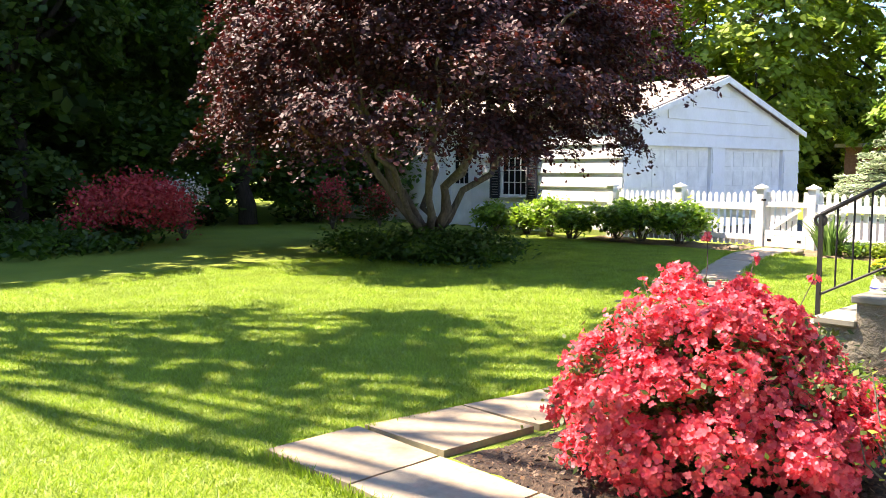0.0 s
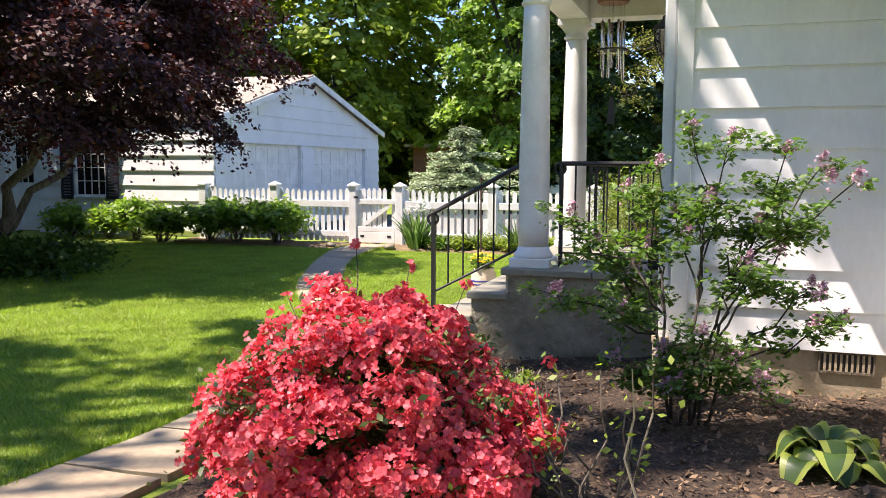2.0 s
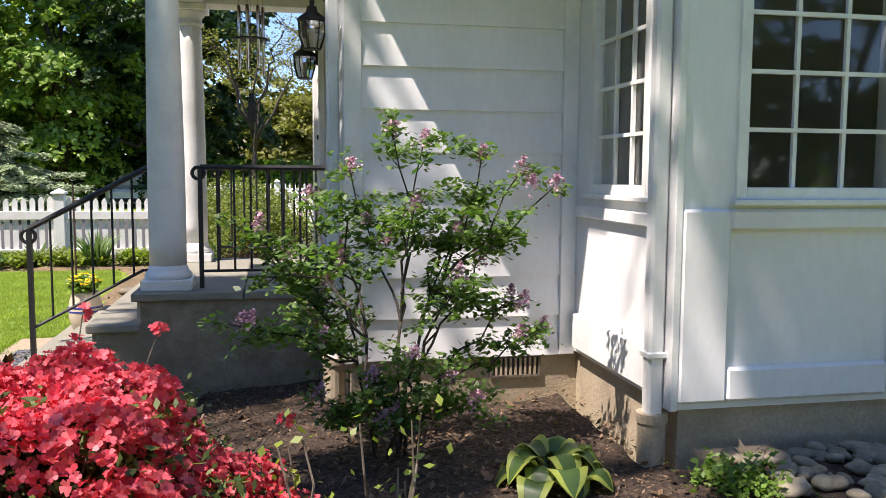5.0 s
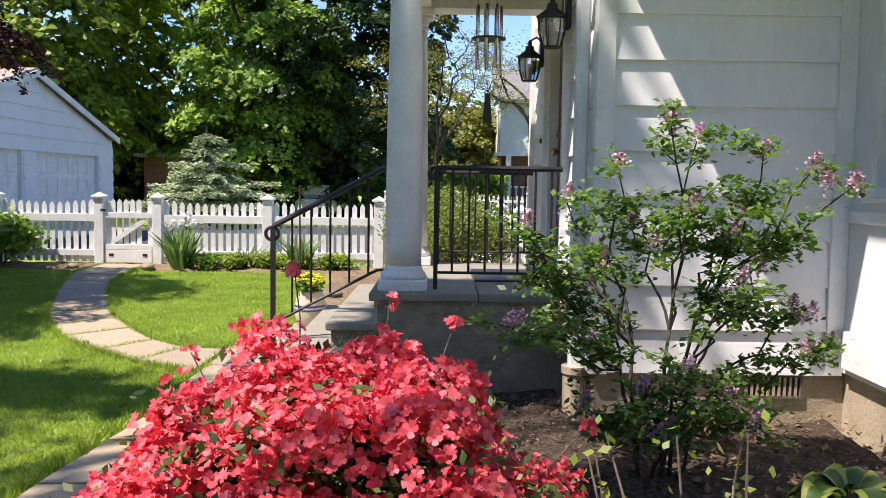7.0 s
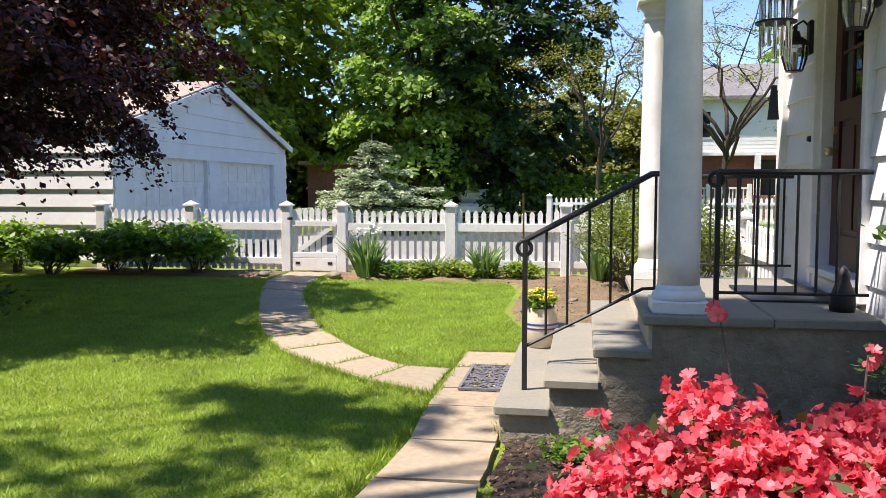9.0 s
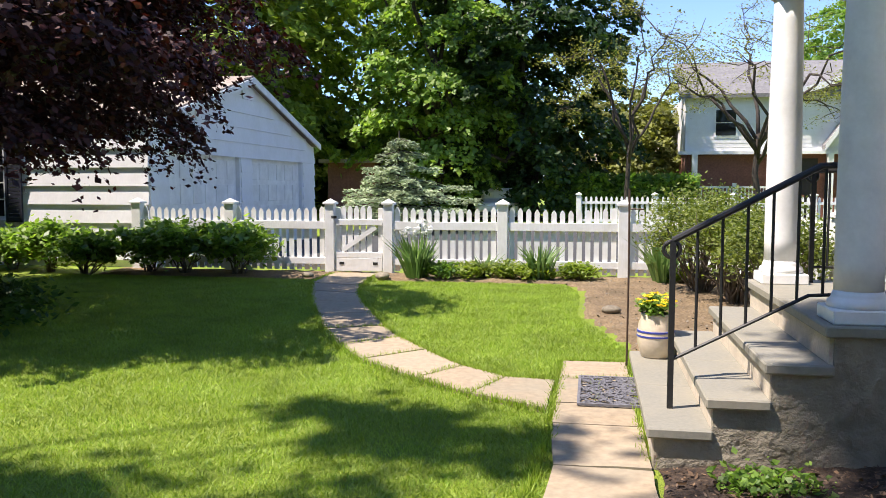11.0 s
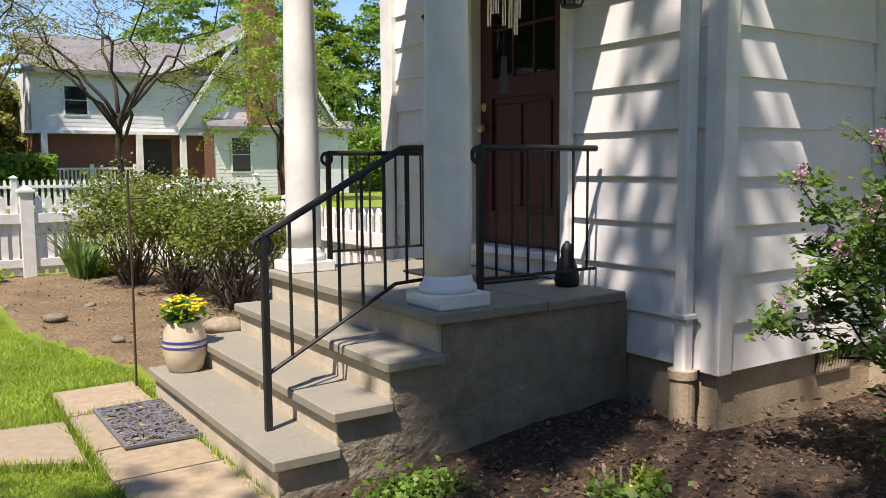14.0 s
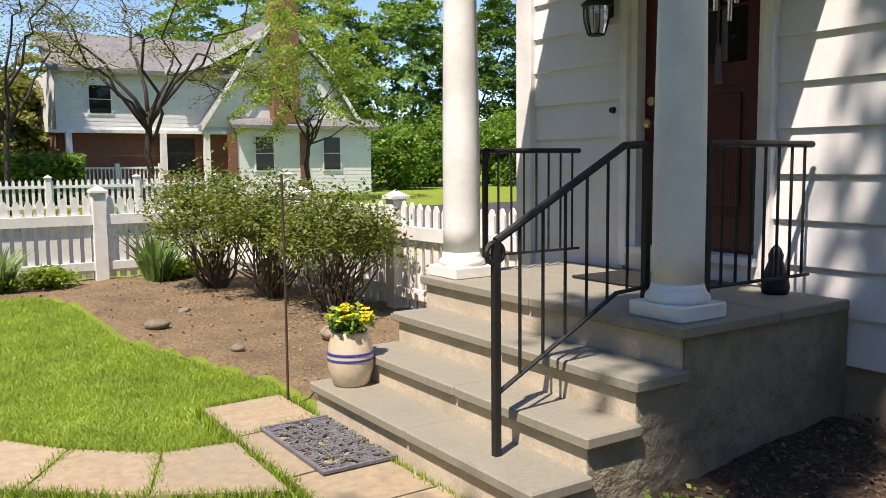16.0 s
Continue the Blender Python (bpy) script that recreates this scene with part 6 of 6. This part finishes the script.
shrub("weed_patch", "small green weeds by the porch base", (-1.45, 0.30, 0.02), (0.22, 0.1, 0.05), 0.04, mid_leaf, 26, 16, 0.026, 0.05, 3, "small weeds", -0.2)
shrub("weed_patch", "small green weeds in the mulch", (-0.95, -0.35, 0.05), (0.12, 0.12, 0.07), 0.05, mid_leaf, 24, 14, 0.03, 0.05, 3, "small weeds", -0.2)


def cut_stump():
    s = thing("pruned_stubs", "pruned pale stubs with a little new growth", "stump", at=(-0.85, -0.24, 0.07))
    for k in range(11):
        bm = bmesh.new()
        a = rng.uniform(0, 6.28)
        r = rng.uniform(0.05, 0.13)
        tube(bm, [(0.04 * math.cos(a), 0.04 * math.sin(a), -0.05), (r * math.cos(a), r * math.sin(a), rng.uniform(0.06, 0.17))], rng.uniform(0.004, 0.007), 6)
        part("stub", bm, foundation_mat, s)
    p, _ = clumps((0.06, -0.04, 0.07), (0.08, 0.07, 0.07), 16, 14, 0.02, 0.2, -0.2)
    mesh_from("new_growth", leaves(p, 0.018, 0.5), 4, lime_leaf, s)


cut_stump()


# ---------- path, planter and small things ----------
def flagstone(outline, parent, z=0.035):
    cx = sum(p[0] for p in outline) / len(outline)
    cy = sum(p[1] for p in outline) / len(outline)
    pts = []
    for i, p in enumerate(outline):
        q = outline[(i + 1) % len(outline)]
        for f in (0.0, 0.33, 0.66):
            x, y = p[0] + (q[0] - p[0]) * f, p[1] + (q[1] - p[1]) * f
            k = 0.012
            pts.append((x + (cx - x) * 0.025 + k * noise.noise((x * 7, y * 7, 1)), y + (cy - y) * 0.025 + k * noise.noise((x * 7, y * 7, 2))))
    bm = bmesh.new()
    prism(bm, pts, -0.03, z + 0.006 * noise.noise((cx * 3, cy * 3, 0)))
    return part("flagstone", bm, flag, parent)


walkway = thing("stone_walkway", "tan flagstone path along the bed and steps", "path", kind="structure")
ys = [-2.70, -2.05, -1.45, -0.75, -0.15, 0.45, 1.15]
for a, b in zip(ys, ys[1:]):
    flagstone([(-2.62 + 0.03 * math.sin(a * 3) + 0.23 * min(max((a + 2.7) / 2.5, 0), 1), a), (-2.05 + 0.14 * min(max((a + 2.7) / 2, 0), 1), a + 0.03), (-2.05 + 0.14 * min(max((b + 2.7) / 2, 0), 1), b), (-2.62 + 0.03 * math.sin(b * 3) + 0.23 * min(max((b + 2.7) / 2.5, 0), 1), b)], walkway)
for q in ([(-2.40, 1.15), (-1.93, 1.15), (-1.93, 1.62), (-2.40, 1.58)], [(-2.40, 1.58), (-2.16, 1.60), (-2.16, 2.25), (-2.40, 2.22)], [(-2.16, 1.60), (-1.93, 1.62), (-1.93, 2.30), (-2.16, 2.28)], [(-2.40, 2.22), (-1.93, 2.30), (-1.93, 2.82), (-2.40, 2.80)]):
    flagstone(q, walkway)
xs = [-2.66, -2.02, -1.40, -0.70, -0.05, 0.65, 1.3, 2.0]
for a, b in zip(xs, xs[1:]):
    flagstone([(a, -3.27 + 0.02 * math.sin(a * 5)), (b, -3.27 + 0.02 * math.sin(b * 5)), (b, -2.72), (a, -2.72)], walkway)

curve = thing("curved_walkway", "tan flagstones curving across the lawn to the gate", "path", kind="structure")
near = [(-2.44, 1.44), (-2.93, 1.72), (-3.35, 2.08), (-3.88, 2.60), (-4.20, 3.10), (-4.58, 3.85), (-4.95, 4.75), (-5.30, 5.60), (-5.62, 6.50), (-5.88, 7.30), (-5.96, 8.0), (-5.98, 8.6)]
far = [(-2.42, 2.18), (-2.76, 2.22), (-3.10, 2.52), (-3.48, 3.05), (-3.80, 3.55), (-4.08, 4.10), (-4.38, 4.80), (-4.68, 5.55), (-4.95, 6.30), (-5.15, 7.10), (-5.26, 7.9), (-5.26, 8.6)]
for i in range(len(near) - 1):
    flagstone([near[i], far[i], far[i + 1], near[i + 1]], curve)


def door_mat():
    m = thing("scroll_doormat", "grey rubber doormat of pierced scrollwork", "doormat", at=(-2.07, 1.88, 0.042))
    bm = bmesh.new()
    w, h = 0.20, 0.37
    for a in ((-w, w, -h, -h + 0.018), (-w, w, h - 0.018, h), (-w, -w + 0.018, -h + 0.018, h - 0.018), (w - 0.018, w, -h + 0.018, h - 0.018)):
        box(bm, a[0], a[1], a[2], a[3], 0, 0.014)
    part("rim", bm, mat_rubber, m)
    bm = bmesh.new()
    for k in range(230):
        cx, cy = rng.uniform(-w + 0.03, w - 0.03), rng.uniform(-h + 0.03, h - 0.03)
        a0, r = rng.uniform(0, 6.28), rng.uniform(0.025, 0.05)
        pts = []
        for j in range(7):
            a = a0 + j * 0.5
            rr = r * (1 - 0.09 * j)
            pts.append((min(max(cx + rr * math.cos(a), -w + 0.01), w - 0.01), min(max(cy + rr * math.sin(a), -h + 0.01), h - 0.01), 0.008))
        tube(bm, pts, 0.006, 4)
    part("scrollwork", bm, mat_rubber, m)


door_mat()


def planter():
    p = thing("flower_crock", "cream stoneware crock with two blue bands, yellow flowers", "planter", at=(-1.775, 2.22, 0.206))
    bm = bmesh.new()
    lathe(bm, [(0.085, 0.0), (0.095, 0.01), (0.118, 0.09), (0.122, 0.15), (0.112, 0.22), (0.095, 0.265), (0.098, 0.285), (0.088, 0.285), (0.085, 0.25)], 0, 0, 36)
    part("pot", bm, crock, p, smooth=True)
    for z, r in ((0.135, 0.1228), (0.165, 0.1222)):
        bm = bmesh.new()
        lathe(bm, [(r - 0.003, z), (r + 0.001, z + 0.002), (r + 0.001, z + 0.012), (r - 0.003, z + 0.014)], 0, 0, 36)
        part("band", bm, blue_glaze, p, "blue glazed band")
    pts, _ = clumps((0, 0, 0.33), (0.11, 0.11, 0.07), 60, 14, 0.02, 0.2, -0.6)
    mesh_from("foliage", leaves(pts, 0.028, 0.5), 4, mid_leaf, p)
    v = []
    for k in range(34):
        d = unit(1)[0]
        d[2] = abs(d[2])
        c = np.array((0, 0, 0.345)) + d * np.array((0.115, 0.115, 0.075))
        for j in range(8):
            a = j * math.pi / 4
            v.append(c + 0.014 * np.array((math.cos(a), math.sin(a), 0.2)))
    tagged(mesh_from("bloom", leaves(np.array(v), 0.018, 1.0, 1.3), 4, yellow_petal, p, "yellow pansy-like flowers"), kind="stuff")


planter()


def shepherd_pole():
    s = thing("garden_pole", "thin rusty iron garden pole with a side peg", "pole")
    x, y = -1.94, 2.68
    bm = bmesh.new()
    tube(bm, [(x, y, -0.05), (x + 0.004, y, 0.7), (x, y, 1.30)], 0.0075, 7)
    part("pole", bm, rusty, s)
    bm = bmesh.new()
    tube(bm, [(x, y, 1.16), (x + 0.1, y - 0.06, 1.16)], 0.005, 6)
    part("peg", bm, rusty, s)


shepherd_pole()

hedge = thing("clipped_hedge", "long clipped green hedge behind the far fence", "hedge")
n = 9000
p = np.stack([rng.uniform(-4, 1.8, n), 30 + rng.uniform(-0.6, 0.6, n), rng.uniform(0.1, 1.75, n) + 0.1 * rng.normal(size=n)], 1)
mesh_from("foliage", leaves(p, 0.16, 0.4), 4, mid_leaf, hedge)
part("core", boxed(-4, 1.8, 29.6, 30.4, 0, 1.6, bevel=0.1), deep_leaf, hedge)


# river stones under the bay windows
cobbles = thing("river_stones", "rounded tan and grey river stones under the windows", "stones", kind="structure")
stone_meshes = []
for k in range(8):
    bm = bmesh.new()
    bmesh.ops.create_icosphere(bm, subdivisions=2, radius=1.0)
    for v in bm.verts:
        v.co *= 1 + 0.22 * noise.noise(v.co * 1.3 + Vector((k * 7, 0, 0)))
    for f in bm.faces:
        f.smooth = True
    me = bpy.data.meshes.new("stone")
    bm.to_mesh(me)
    bm.free()
    me.materials.append(cobble_mat)
    stone_meshes.append(me)
for k in range(280):
    x, y = rng.uniform(1.42, 3.4), rng.uniform(-1.95, -1.26)
    if x < 1.8 and y < -1.6 and rng.random() < 0.6:
        continue
    ob = new("stone", stone_meshes[k % 8])
    ob.parent = cobbles
    s = rng.uniform(0.024, 0.054)
    ob.matrix_local = Matrix.Translation((x, y, 0.195 + rng.uniform(0, 0.03))) @ Euler((rng.uniform(-0.3, 0.3), rng.uniform(-0.3, 0.3), rng.uniform(0, 6.28))).to_matrix().to_4x4() @ Matrix.Diagonal((s * 1.35, s, s * 0.65, 1))

# loose stones in the side bed and by the gate
for k, (x, y, sz) in enumerate(((-0.94, 4.02, 0.13), (-1.735, 4.09, 0.055), (-1.99, 5.3, 0.085), (-1.6, 5.9, 0.05), (-5.08, 7.98, 0.10), (-6.2, 8.05, 0.07))):
    ob = new("garden_stone", stone_meshes[k % 8])
    ob.matrix_world = Matrix.Translation((x, y, 0.03 + sz * 0.35)) @ Euler((0.1, 0.05, k * 1.3)).to_matrix().to_4x4() @ Matrix.Diagonal((sz * 1.3, sz, sz * 0.6, 1))
    tagged(ob, "rounded tan field stone lying on bare soil", "stone", group="loose stones")

# loose chips in the mulch
n = 9500
cx, cy = rng.uniform(-1.9, 1.25, n), rng.uniform(-2.68, 0.5, n)
cz = np.array([bed_height(a, b) for a, b in zip(cx, cy)]) + 0.012 + rng.uniform(0, 0.014, n)
keep = ~((cx > 0) & (cy > 0))
spots = np.stack([cx, cy, cz], 1)[keep]
chips = mesh_from("mulch_chips", np.concatenate([leaves(spots[:6000], 0.010, 0.9, 2.4), leaves(spots[6000:7200], 0.026, 0.7, 1.7)]), 4, dry_leaf)
tagged(chips, "dry leaf and bark chips over the mulch", "mulch", kind="stuff")
# small clods and pebbles in the bare bed
n = 1100
cx, cy = rng.uniform(-2.3, 1.5, n), rng.uniform(2.8, 8.4, n)
keep = np.array([in_side_bed(a, b) for a, b in zip(cx, cy)])
tagged(mesh_from("soil_clods", leaves(np.stack([cx, cy, 0.046 + 0 * cx], 1)[keep], 0.022, 0.6, 1.3), 4, cobble_mat), "small clods and dry bits on bare soil", "soil", kind="stuff")


# lawn blades
def on_lawn(x, y):
    if y > 2.83:
        return x < lawn_edge_x(y) and y < 7.9
    if y > -2.72:
        return x < -2.63 + 0.03 * math.sin(y * 3) + 0.23 * min(max((y + 2.7) / 2.5, 0), 1)
    return y < -3.28 or x < -2.68


def inside_curve(x, y):
    for (xa, ya), (xb, yb), (xc, yc), (xd, yd) in zip(near, near[1:], far, far[1:]):
        lo, hi = min(ya, yb), max(yc, yd)
        if lo - 0.05 < y < hi + 0.05:
            px = [(xa, ya), (xb, yb), (xd, yd), (xc, yc)]
            c = False
            j = 3
            for i in range(4):
                if (px[i][1] > y) != (px[j][1] > y) and x < (px[j][0] - px[i][0]) * (y - px[i][1]) / (px[j][1] - px[i][1]) + px[i][0]:
                    c = not c
                j = i
            if c:
                return True
    return False


def grass():
    n = 680000
    x = -1.6 - 8.5 * rng.random(n) ** 1.35
    y = rng.uniform(-5.0, 7.95, n)
    ok = np.array([on_lawn(a, b) and not inside_curve(a, b) for a, b in zip(x, y)])
    x, y = x[ok], y[ok]
    n = len(x)
    h = rng.uniform(0.012, 0.032, n)
    a = rng.uniform(0, 6.283, n)
    w = 0.0034
    lx, ly = rng.normal(size=n) * 0.02, rng.normal(size=n) * 0.02
    base = np.stack([x, y, np.zeros(n)], 1)
    side = np.stack([np.cos(a), np.sin(a), np.zeros(n)], 1) * w
    tip = base + np.stack([lx, ly, h], 1)
    v = np.stack([base - side, base + side, tip], 1).reshape(-1, 3)
    tagged(mesh_from("grass", v, 3, blade_mat), "short green lawn grass in sun and shade", "grass", kind="stuff")



def joint_grass():
    """Tufts in the stone joints and along the path's edges."""
    runs = [((-2.41, 1.2), (-2.41, 2.8), 900), ((-1.92, 0.6), (-1.92, 2.8), 700), ((-2.4, 2.83), (-1.9, 2.85), 500), ((-2.62, -2.7), (-2.4, 1.1), 1500), ((-2.66, -3.29), (1.5, -3.29), 1600), ((-2.16, 1.62), (-2.16, 2.25), 60), ((-2.4, 2.24), (-1.93, 2.3), 160)]
    for q, r in zip(near[1:6], far[1:6]):
        runs.append((q, r, 170))
    for line in (near, far):
        for q, r in zip(line, line[1:]):
            runs.append((q, r, 330))
    out = []
    for (xa, ya), (xb, yb), n in runs:
        f = rng.random(n)
        base = np.stack([xa + (xb - xa) * f, ya + (yb - ya) * f, np.full(n, 0.012)], 1) + rng.normal(size=(n, 3)) * np.array([0.018, 0.018, 0])
        a = rng.uniform(0, 6.283, n)
        side = np.stack([np.cos(a), np.sin(a), 0 * a], 1) * 0.0045
        tip = base + np.stack([rng.normal(size=n) * 0.018, rng.normal(size=n) * 0.018, rng.uniform(0.03, 0.06, n)], 1)
        out.append(np.stack([base - side, base + side, tip], 1).reshape(-1, 3))
    tagged(mesh_from("joint_grass", np.concatenate(out), 3, blade_mat), "grass tufts in the joints between flagstones", "grass", kind="stuff")


joint_grass()


grass()
